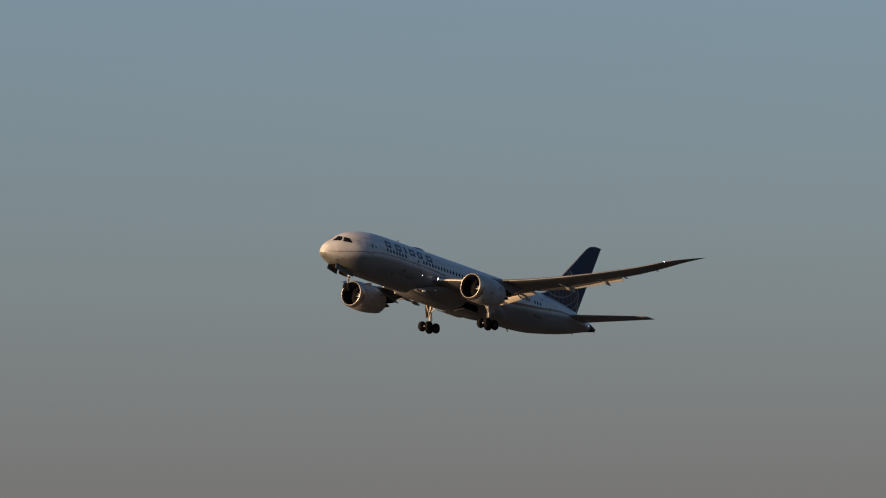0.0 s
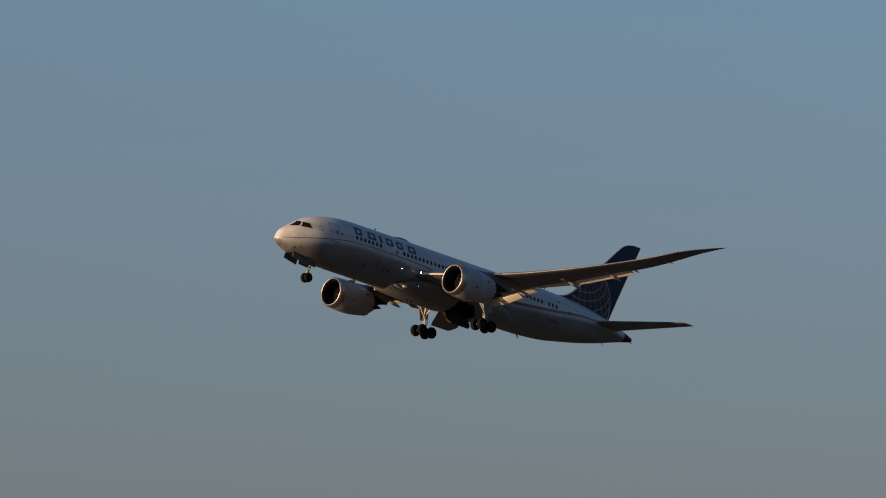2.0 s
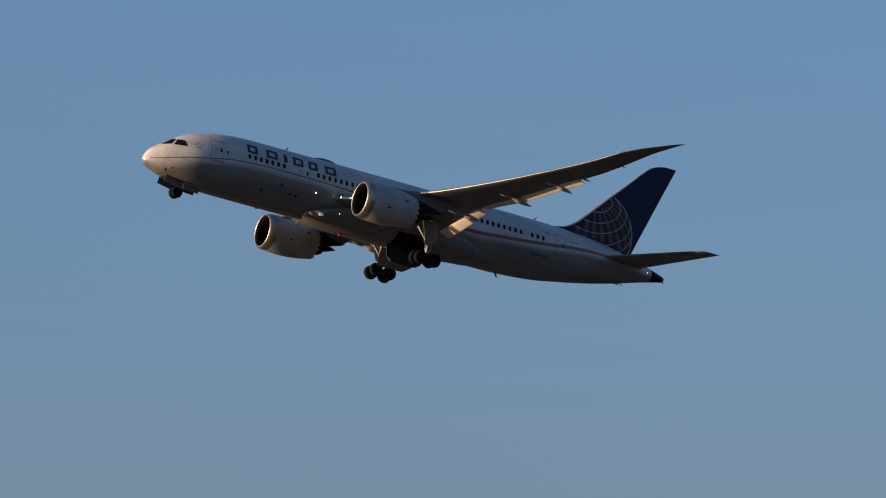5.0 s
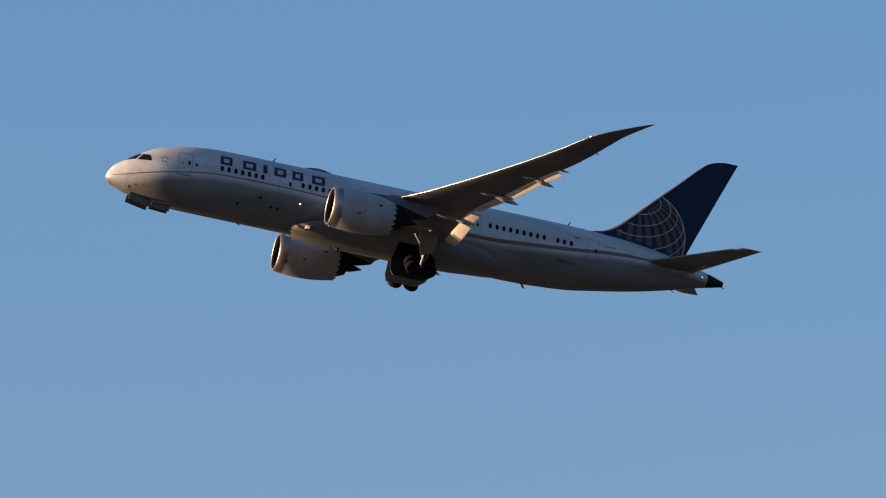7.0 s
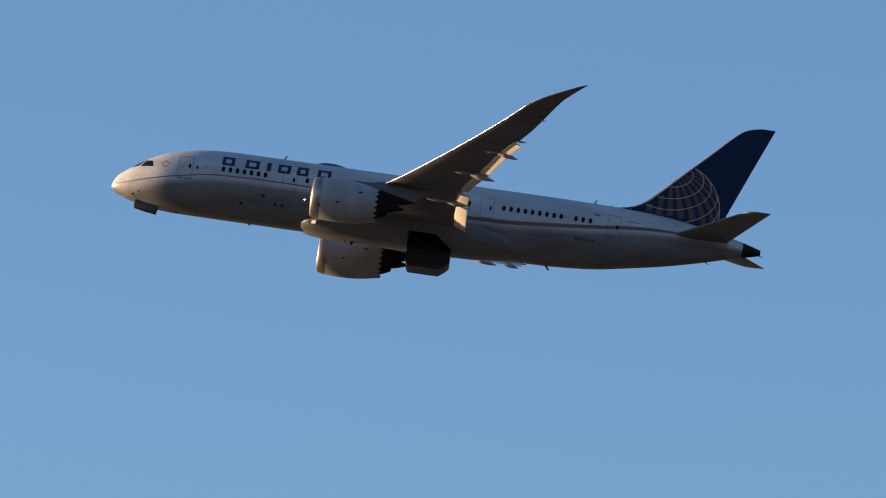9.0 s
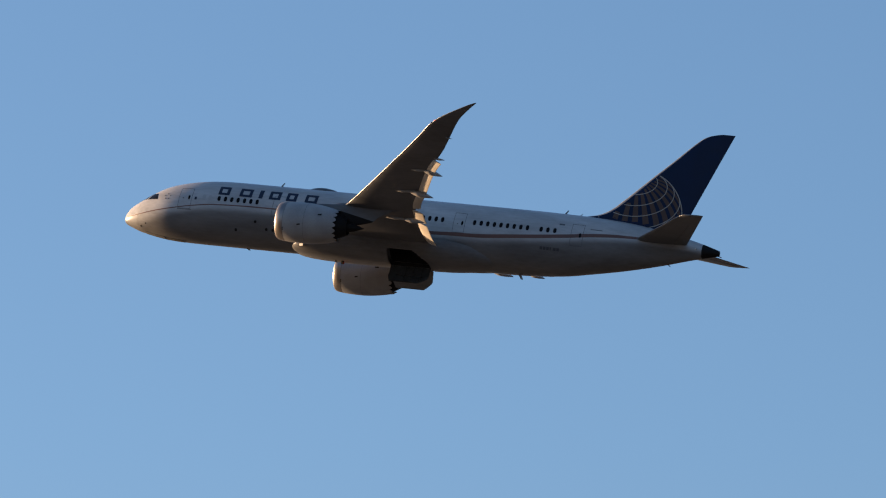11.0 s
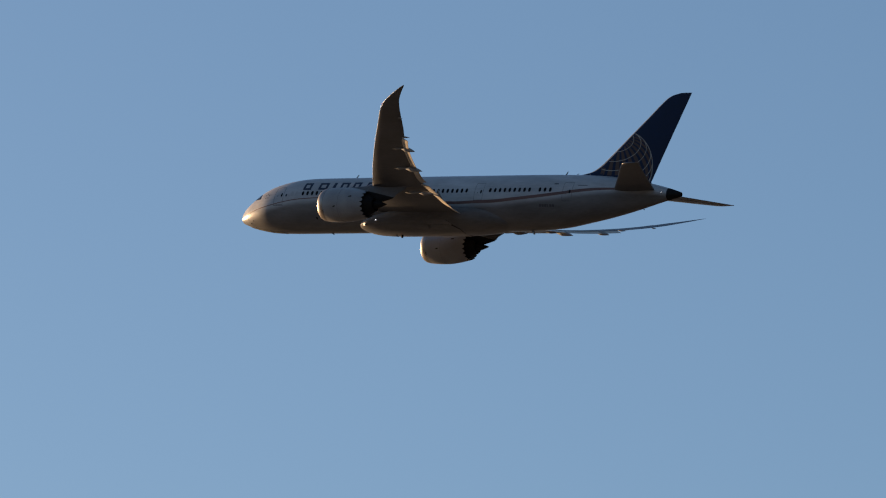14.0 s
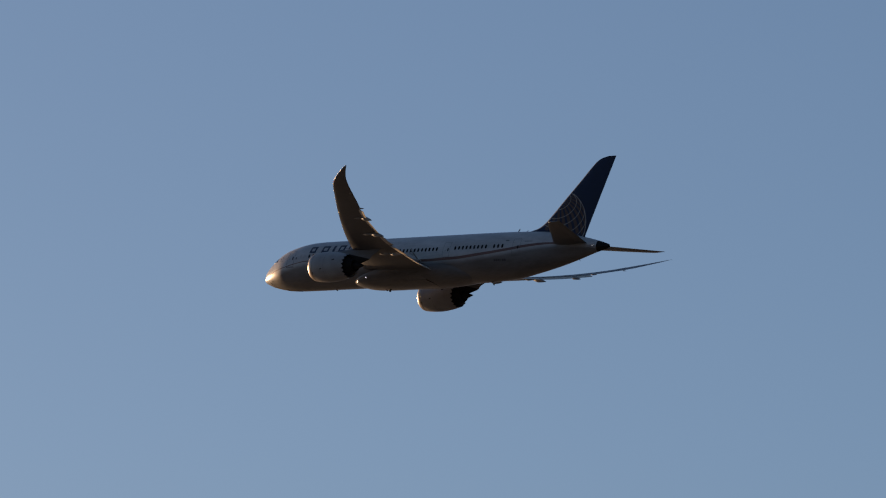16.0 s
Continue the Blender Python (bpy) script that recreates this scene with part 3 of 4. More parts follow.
# small lamp low on the fairing's shoulder
bm = bmesh.new()
at, w, bt = 19.7, b_w(19.7), b_t(19.7)
k = ((-2.25 - bt) / (b_z(at) - bt)) ** (2.3 / 2)
yl = w * math.sqrt(1 - k * k) ** (2 / 2.3)
aft = Vector((-.64, .77, 0))
tube(bm, P(at, yl - .05, -2.25), P(at, yl - .05, -2.25) + .08 * aft, .085, n=14)
lamp = part("shoulder_lamp", bm, M_GREY, plane, "small lamp on the wing root fairing")
bm = bmesh.new()
tube(bm, P(at, yl - .05, -2.25) + .07 * aft, P(at, yl - .05, -2.25) + .088 * aft, .07, n=14)
part("lens", bm, M_DIM, lamp, "lit white lens facing aft")


# ---- engines ----
EY, EZ, ES = 9.94, -2.33, 18.08


def engine(side):
    c = Vector((X0 - ES, side * EY, EZ))
    cx = lambda u: -u
    n = 72
    # cowl: outside from the lip to the notched edge, inside the duct
    out = [(.74, 1.78), (1.0, 1.81), (1.5, 1.84), (2.1, 1.86), (2.8, 1.85), (3.5, 1.80), (4.3, 1.69), (4.9, 1.58), (5.3, 1.49)]
    bm = bmesh.new()
    rows = [[c + Vector((cx(u), r * math.cos(2 * math.pi * k / n), r * math.sin(2 * math.pi * k / n))) for k in range(n)] for u, r in out]
    tooth = []
    for k in range(n):
        ph = (k % 4) / 4
        d = .30 * math.sin(math.pi * ph) ** .7
        a = 2 * math.pi * k / n
        r = 1.49 - .24 * d
        tooth.append(c + Vector((cx(5.40 + d), r * math.cos(a), r * math.sin(a))))
    rows.append(tooth)
    rows.append([p + Vector((.01, 0, 0)) + (c - p).normalized() * .05 for p in tooth])
    for u, r in ((5.2, 1.38), (4.5, 1.4), (3.6, 1.42), (1.9, 1.42)):
        rows.append([c + Vector((cx(u), r * math.cos(2 * math.pi * k / n), r * math.sin(2 * math.pi * k / n))) for k in range(n)])
    grid(bm, rows, True)
    e = part("engine", bm, M_COWL, plane, "light grey engine cowl with saw-tooth rear edge", smooth=True)
    bm = bmesh.new()
    revolve(bm, [(cx(u), r) for u, r in ((.75, 1.782), (.5, 1.765), (.28, 1.73), (.12, 1.68), (.03, 1.62), (0, 1.57), (.02, 1.53), (.06, 1.50))], 64, c)
    part("inlet_lip", bm, M_LIP, e, "bare metal inlet ring")
    bm = bmesh.new()
    revolve(bm, [(cx(u), r) for u, r in ((.055, 1.501), (.12, 1.47), (.4, 1.42), (.8, 1.39), (1.4, 1.40), (2.0, 1.42))], 48, c)
    part("inlet_duct", bm, M_DUCT, e)
    bm = bmesh.new()
    rws = []
    for j in range(6):
        r = .3 + (1.40 - .3) * j / 5
        tw, ch = radians(20 + 40 * j / 5), .20 + .1 * j / 5
        rws.append([Vector((cx(q * ch * math.cos(tw)), r * math.cos(q * ch * math.sin(tw) / r), r * math.sin(q * ch * math.sin(tw) / r))) for q in (-1, 0, 1)])
    grid(bm, rws)
    blade_ob = part("fan_blade", bm, M_FAN, e)
    blade_ob.matrix_basis = Matrix.Translation(c + Vector((cx(1.8), 0, 0)))
    for k in range(1, 18):
        twin = new("fan_blade", blade_ob.data)
        twin.parent = e
        twin.matrix_basis = Matrix.Translation(c + Vector((cx(1.8), 0, 0))) @ Matrix.Rotation(2 * math.pi * k / 18, 4, "X")
    bm = bmesh.new()
    revolve(bm, [(cx(1.86), 1.41), (cx(1.9), .1)], 40, c)
    part("fan_backing", bm, M_FAN, e, "dark annulus behind the fan blades")
    bm = bmesh.new()
    revolve(bm, [(cx(u), r) for u, r in ((1.13, .012), (1.2, .09), (1.35, .2), (1.55, .31), (1.75, .37))], 24, c)
    part("spinner", bm, M_FAN, e)
    cone = curve_of([1.13, 1.2, 1.35, 1.55, 1.75], [.012, .09, .2, .31, .37])
    bm = bmesh.new()
    rws = []
    for k in range(15):
        a, x0 = 3.4 * k / 14 - 1.7, 1.17 + .28 * k / 14
        x1 = x0 + .22 * math.sin(math.pi * (k + 1) / 16)
        rws.append([c + Vector((cx(x) + .012, (cone(x) + .012) * math.cos(a), (cone(x) + .012) * math.sin(a))) for x in (x0, x1)])
    grid(bm, rws)
    part("spinner_spiral", bm, M_WHITE, e, "white spiral mark on the spinner")
    bm = bmesh.new()
    revolve(bm, [(cx(u), r) for u, r in ((3.8, 1.12), (4.7, 1.22), (5.3, 1.20), (5.9, 1.02), (6.5, .74), (6.5, .66), (5.8, .6))], 48, c)
    part("core_nozzle", bm, M_HOT, e, "dark burnt metal core nozzle")
    bm = bmesh.new()
    revolve(bm, [(cx(u), r) for u, r in ((5.7, .5), (6.5, .47), (7.1, .34), (7.7, .14), (8.0, .03))], 32, c)
    part("exhaust_plug", bm, M_HOT, e, "dark pointed exhaust plug")
    # seams and small vents on the cowl
    for u, r, w in ((.755, 1.783, .03), (2.75, 1.853, .02)):
        bm = bmesh.new()
        revolve(bm, [(cx(u), r - .02), (cx(u), r + .006), (cx(u + w), r + .006), (cx(u + w), r - .02)], 64, c)
        part("cowl_seam", bm, M_SEAM, e)
    for u, a, w, h in ((4.0, .28, .34, .12), (2.2, -.35, .30, .12), (.80, -.68, .34, .30)):
        bm = bmesh.new()
        r = {4.0: 1.745, 2.2: 1.865, .80: 1.80}[u]
        slab(bm, [c + Vector((cx(u + du), math.cos(a + da) * r, math.sin(a + da) * r)) for du, da in ((0, 0), (w, .03), (w, .03 + h / r), (0, h / r))], Vector((0, math.cos(a), math.sin(a))) * -.06)
        part("cowl_vent", bm, M_DARK, e, smooth=False)
    # strake
    bm = bmesh.new()
    a = radians(128 if side > 0 else 52)
    d = Vector((0, math.cos(a), math.sin(a)))
    slab(bm, [c + Vector((cx(1.0), 0, 0)) + d * 1.8, c + Vector((cx(2.4), 0, 0)) + d * 1.84, c + Vector((cx(2.4), 0, 0)) + d * 2.25, c + Vector((cx(1.7), 0, 0)) + d * 2.15], Vector((0, -d.z, d.y)) * .04)
    part("strake", bm, M_COWL, e, smooth=False)
    # pylon
    bm = bmesh.new()
    key = ((EZ + .3, 22.5, 25.6, .24), (EZ + .72, 20.6, 26.9, .30), (EZ + 1.02, 20.2, 27.1, .32), (EZ + 1.55, 19.9, 28.0, .34), (EZ + 1.85, 20.3, 28.4, .32), (wing_z(EY) - .25, 22.6, 29.2, .28), (wing_z(EY) + .05, 23.4, 29.3, .26))
    lines = [curve_of([k[0] for k in key], [k[q] for k in key]) for q in (1, 2, 3)]
    rws = []
    for i in range(13):
        z = key[0][0] + (key[-1][0] - key[0][0]) * i / 12
        s0, s1, w = [f(z) for f in lines]
        rws.append([P(s0 + x * (s1 - s0), side * EY + h * w * 2, z) for x, h in foil(12)])
    vs = grid(bm, rws, True)
    bm.faces.new(vs[0])
    bm.faces.new(vs[-1])
    # the burnt tail fairing below a sloping joint
    for co, no in ((P(23.4, 0, 0), (1, 0, 0)), (P(23.6, 0, EZ + 1.4), (-.2, 0, 1))):
        bmesh.ops.bisect_plane(bm, geom=list(bm.verts) + list(bm.edges) + list(bm.faces), plane_co=co, plane_no=no)
    for f in bm.faces:
        m = f.calc_center_median()
        f.material_index = int(X0 - m.x > 23.4 and m.z < EZ + 1.4 - .2 * (X0 - m.x - 23.6))
    part("pylon", bm, [M_WING, M_HOT], plane, "grey engine pylon under the wing")
    return e


for side in (1, -1):
    engine(side)

# ---- tail ----
fin_le = curve_of([2.2, 2.95, 3.3, 4.0, 4.69, 6.99, 9.23, 10.77, 11.35, 11.65, 11.83], [41.5, 43.4, 44.9, 46.1, 46.85, 49.15, 51.42, 52.95, 53.65, 54.35, 55.2])
fin_te = curve_of([2.2, 4.32, 7.74, 11.83], [52.7, 53.51, 54.84, 56.45])
fin_tc = curve_of([2.2, 4, 8, 11.83], [.048, .052, .052, .05])
bm = bmesh.new()
zs = [1.5] + [2.2 + .15 * k for k in range(60)] + [11.2, 11.35, 11.5, 11.6, 11.7, 11.77, 11.83]
lift(bm, [(z, fin_le(max(z, 2.2)), fin_te(max(z, 2.2)), 0, fin_tc(z)) for z in zs], 44, True)
for f in bm.faces:
    if max((X0 - v.co.x - fin_le(max(v.co.z, 2.2))) / (fin_te(max(v.co.z, 2.2)) - fin_le(max(v.co.z, 2.2))) for v in f.verts) < .06:
        f.material_index = 1
fin = part("tail_fin", bm, [M_BLUE, M_EDGE], plane, "dark blue swept tail fin with a globe emblem")


def fin_half(s, z):
    a, b = fin_le(z), fin_te(z)
    x = min(max((s - a) / (b - a), 0.0), 1.0)
    t = .5 * (2.969 * math.sqrt(x) - 1.26 * x - 3.516 * x * x + 2.843 * x ** 3 - 1.0 * x ** 4) * 1.05 + .012
    return t * fin_tc(z) * (b - a)


def on_fin(s, z):
    return f_top(s) + .02 < z < 11.8 and fin_le(z) + max(.2, .06 * (fin_te(z) - fin_le(z))) < s < fin_te(z) - .1


# globe emblem: a ball seen aslant, its pole at the top edge; bronze meridians and pale parallels
GC, GR = (48.36, 3.51), 4.27
pole_dir = radians(96)
tilt = radians(54)
PX = Vector((math.cos(pole_dir) * math.sin(tilt), math.sin(pole_dir) * math.sin(tilt), math.cos(tilt)))
UX = PX.orthogonal().normalized()
VX = PX.cross(UX)


def globe(lat, lon):
    d = math.sin(lat) * PX + math.cos(lat) * (math.cos(lon) * UX + math.sin(lon) * VX)
    return (GC[0] + GR * d.x, GC[1] + GR * d.y, d.z)


def emblem_strip(pts, width, side, off, label):
    """Ribbons along a chain of (station, height), left out where it leaves the fin."""
    run = []
    for i, (s, z, v) in enumerate(pts):
        ok = v > -.02 and on_fin(s, z)
        if ok:
            run.append((s, z))
        if (not ok or i == len(pts) - 1) and len(run) > 1:
            rows = []
            for k, (a, b) in enumerate(run):
                p, q = run[max(k - 1, 0)], run[min(k + 1, len(run) - 1)]
                d = Vector((q[0] - p[0], q[1] - p[1])).normalized()
                nx, nz = -d.y * width / 2, d.x * width / 2
                rows.append([P(a + e * nx, side * (fin_half(a + e * nx, b + e * nz) + o), b + e * nz) for e, o in ((-1, -.01), (-1, off), (1, off), (1, -.01))])
            bm = bmesh.new()
            grid(bm, rows)
            part("emblem_line", bm, M_LINE, fin, label)
        if not ok:
            run = []


for side in (1, -1):
    for k in range(24):
        lon0 = 2 * math.pi * (k + .5) / 24
        rows_l = [[globe(radians(86 - 2 * j), lon0 + e) for j in range(88)] for e in (-.075, .075)]
        run = []
        for a, b in list(zip(*rows_l)) + [((0, 0, -1), (0, 0, -1))]:
            ok = min(a[2], b[2]) > 0 and on_fin(a[0], a[1]) and on_fin(b[0], b[1]) and min(q[0] - fin_le(q[1]) - .07 * (fin_te(q[1]) - fin_le(q[1])) for q in (a, b)) > 0
            if ok:
                run.append((a, b))
            elif len(run) > 1:
                bm = bmesh.new()
                grid(bm, [[P(q[0], side * (fin_half(q[0], q[1]) + o), q[1]) for q, o in ((a2, -.01), (a2, .005), (b2, .005), (b2, -.01))] for a2, b2 in run])
                part("emblem_band", bm, M_BAND, fin, "bronze meridian band of the globe emblem")
                run = []
            else:
                run = []
    for lat in (63.8, 48.8, 35.2, 19.3, 5.3, -10):
        emblem_strip([globe(radians(lat), 2 * math.pi * j / 160) for j in range(161)], .07, side, .008, "pale gold parallel of the globe emblem")
    emblem_strip([(GC[0] + GR * math.cos(a), GC[1] + GR * math.sin(a), 1) for a in [2 * math.pi * j / 200 for j in range(201)]], .08, side, .009, "pale gold rim of the globe emblem")


def tailplane(side):
    le = curve_of([.4, 1.5, 5.0, 9.3, 9.55, 9.68, 9.76], [48.25, 49.06, 51.68, 54.9, 55.15, 55.9, 56.9])
    te = curve_of([.4, 1.7, 9.76], [53.55, 54.04, 57.13])
    ys = [.4, 1.2, 1.5, 2.1, 3.2, 5, 7, 8.5, 9.2, 9.4, 9.55, 9.62, 9.68, 9.72, 9.76]

    def place(y, x, up):
        c = te(y) - le(y)
        return P(le(y) + x * c, side * y, .98 + .092 * y + (x - .5) * c * .02 + up)
    bm = bmesh.new()
    vs = grid(bm, [[place(y, x, h * min(.095 * (te(y) - le(y)), .46)) for x, h in foil()] for y in ys], True)
    bm.faces.new(vs[0])
    bm.faces.new(vs[-1])
    t = part("tailplane", bm, M_WING, plane, "grey swept tailplane", crisp=4)
    bm = bmesh.new()
    rows = []
    for k in range(9):
        y = 2.0 + 7.0 * k / 8
        c = te(y) - le(y)
        rows.append([place(y, .72, -.015 * c), place(y, .72, -.031 * c), place(y, .72 + .03 / c, -.031 * c), place(y, .72 + .03 / c, -.01 * c)])
    grid(bm, rows)
    part("elevator_hinge", bm, M_SEAM, t)
    return t


for side in (1, -1):
    tailplane(side)
TAIL_STROBE = skin(54.55, .85, 1, .01)
tail_strobe = turning_lamp(TAIL_STROBE, .045, "small flashing white light on the tail cone")
BEACON = P(21.45, 0, -3.36)
bm = bmesh.new()
revolve(bm, [(0.1, .17), (0.0, .16), (-.03, .12), (-.03, .01)], 16, BEACON, "z")
part("beacon_base", bm, M_DARK, plane, "dark beacon base under the belly")
bm = bmesh.new()
revolve(bm, [(-.06, .02), (-.06, .135), (.16, .135), (.16, .12), (-.04, .12)], 16, (0, 0, -.12))
beacon = part("beacon", bm, M_DARK, plane, "turning red beacon under the belly", at=BEACON)
bm = bmesh.new()
vs = revolve(bm, [(-.03, .118), (-.02, .118), (0.0, .06)], 16, (0, 0, -.12))
bm.faces.new(vs[-1])
part("lamp", bm, M_BEACON, beacon, "glowing red lamp")


# ---- landing gear ----
def wheel(name, parent, at, r, w, lab):
    """A tyre with rounded shoulders and a paler hub; its axle lies across the aircraft."""
    bm = bmesh.new()
    h = w / 2
    revolve(bm, [(-h * .7, r * .50), (-h * .95, r * .62), (-h, r * .78), (-h * .8, r * .93), (-h * .35, r), (h * .35, r), (h * .8, r * .93), (h, r * .78), (h * .95, r * .62), (h * .7, r * .50)], 32, at, "y")
    n0 = len(bm.faces)
    for q in (-1, 1):
        vs = revolve(bm, [(q * h * .7, r * .5), (q * h * .45, r * .42), (q * h * .5, r * .18), (q * h * .8, r * .14)], 24, at, "y")
        bm.faces.new(vs[-1])
    bm.faces.ensure_lookup_table()
    for f in list(bm.faces)[n0:]:
        f.material_index = 1
    return part(name, bm, [M_TYRE, M_HUB], parent, lab)


NOSE_PIVOT, MAIN_PIVOT, LEG = P(5.9, 0, -2.25), (28.5, 4.9, -1.1), 3.72
bm = bmesh.new()
tube(bm, (0, 0, .1), (0, 0, -1.5), .13)
tube(bm, (0, 0, -1.4), (.02, 0, -2.5), .08)
tube(bm, (0, -.42, -2.5), (0, .42, -2.5), .07)
tube(bm, (0, -.35, 0), (0, .35, 0), .1)
tube(bm, (.15, 0, -1.2), (.30, 0, -1.75), .04, n=8)
tube(bm, (.30, 0, -1.75), (.08, 0, -2.3), .04, n=8)
nose_gear = part("nose_gear", bm, M_STRUT, plane, "nose landing gear leg swinging forward", at=NOSE_PIVOT)
for y in (-.28, .28):
    wheel("wheel", nose_gear, (0, y, -2.5), .55, .40, "black nose wheel tyre")
bm = bmesh.new()
slab(bm, [(.16, -.1, -1.15), (.16, .1, -1.15), (.16, .1, -1.4), (.16, -.1, -1.4)], (.06, 0, 0), .01)
part("taxi_light", bm, M_PROBE, nose_gear)

nose_doors = []


def keel(s, y, out):
    c, w, b = f_mid(s), f_wid(s), f_bot(s)
    return c - (c - b) * math.sqrt(max(0, 1 - (y / w) ** 2)) - out


BAY_Y = .66
for side in (1, -1):
    for s0, s1, nm in ((2.3, 4.25, "f"), (4.35, 6.0, "a")):
        sm = (s0 + s1) / 2
        edge = BAY_Y if nm == "f" else .5
        hinge = P(sm, side * edge, keel(sm, edge, .02))
        shell = []
        for f, out in ((0, .022), (.5, .022), (1, .022), (1, -.012), (.5, -.012), (0, -.012)):
            s = s0 + (s1 - s0) * f
            shell.append([P(s, side * (edge + (.015 - edge) * k / 6), keel(s, edge + (.015 - edge) * k / 6, out)) - hinge for k in range(7)])
        bm = bmesh.new()
        grid(bm, shell + [shell[0]])
        bmesh.ops.remove_doubles(bm, verts=bm.verts, dist=.001)
        bmesh.ops.holes_fill(bm, edges=bm.edges, sides=0)
        axis = (P(s1, edge, keel(s1, edge, .02)) - P(s0, edge, keel(s0, edge, .02))).normalized()
        d = part("nose_gear_door", bm, M_DOOR, plane, "nose wheel door toned down for shade, hanging open, then closing", smooth=False, at=hinge)
        nose_doors.append((d, Matrix.Translation(hinge), side, nm, axis if axis.x > 0 else -axis))
# dark sheet laid on the uncut keel as the open bay's shade
bm = bmesh.new()
for half, s0, s1 in ((BAY_Y - .03, 2.33, 4.3), (.47, 4.3, 5.97)):
    grid(bm, [[P(s, half * k / 5, keel(s, half * k / 5, .006)) for k in range(-5, 6)] for s in [s0 + (s1 - s0) * q / 6 for q in range(7)]])
part("nose_bay_shade", bm, M_DARK, plane, "dark sheet on the keel for the nose bay's shade", smooth=False)

main_gear = {}
for side in (1, -1):
    bm = bmesh.new()
    tube(bm, (0, 0, -.05), (0, 0, -2.15), .19, .17, 16)
    tube(bm, (0, 0, -2.05), (0, 0, -LEG), .115, n=14)
    tube(bm, (0.05, 0, -2.2), (1.3, -side * .1, -.8), .08)
    tube(bm, (0, 0, -1.85), (-.1, -side * 1.25, -.5), .085)
    tube(bm, (0, -side * .55, -1.25), (.35, -side * .9, -.55), .05, n=8)
    tube(bm, (-.2, 0, -1.95), (-.42, 0, -2.6), .055, n=8)
    tube(bm, (-.42, 0, -2.6), (-.12, 0, -3.25), .055, n=8)
    for q in (-1, 1):
        tube(bm, (.17, q * .12, -.55), (.17, q * .12, -2.85), .02, n=6)
    g = part("main_gear", bm, M_STRUT, plane, "main landing gear leg with four wheels folding inward", at=P(*MAIN_PIVOT[:1], side * MAIN_PIVOT[1], MAIN_PIVOT[2]))
    bm = bmesh.new()
    tube(bm, (-.8, 0, -LEG), (.8, 0, -LEG), .12)
    for x in (-.74, .74):
        tube(bm, (x, -.75, -LEG), (x, .75, -LEG), .08)
    part("bogie_beam", bm, M_STRUT, g)
    for x in (-.74, .74):
        for y in (-.55, .55):
            wheel("wheel", g, (x, y, -LEG), .67, .50, "black main wheel tyre")
    bm = bmesh.new()
    slab(bm, [(1.15, side * .3, -.15), (-.65, side * .3, -.15), (-.75, side * .34, -2.05), (.4, side * .34, -2.55)], (0, side * .06, 0), .02)
    part("leg_door", bm, M_GREY, g, "grey door fixed to the gear leg", smooth=False)
    main_gear[side] = g

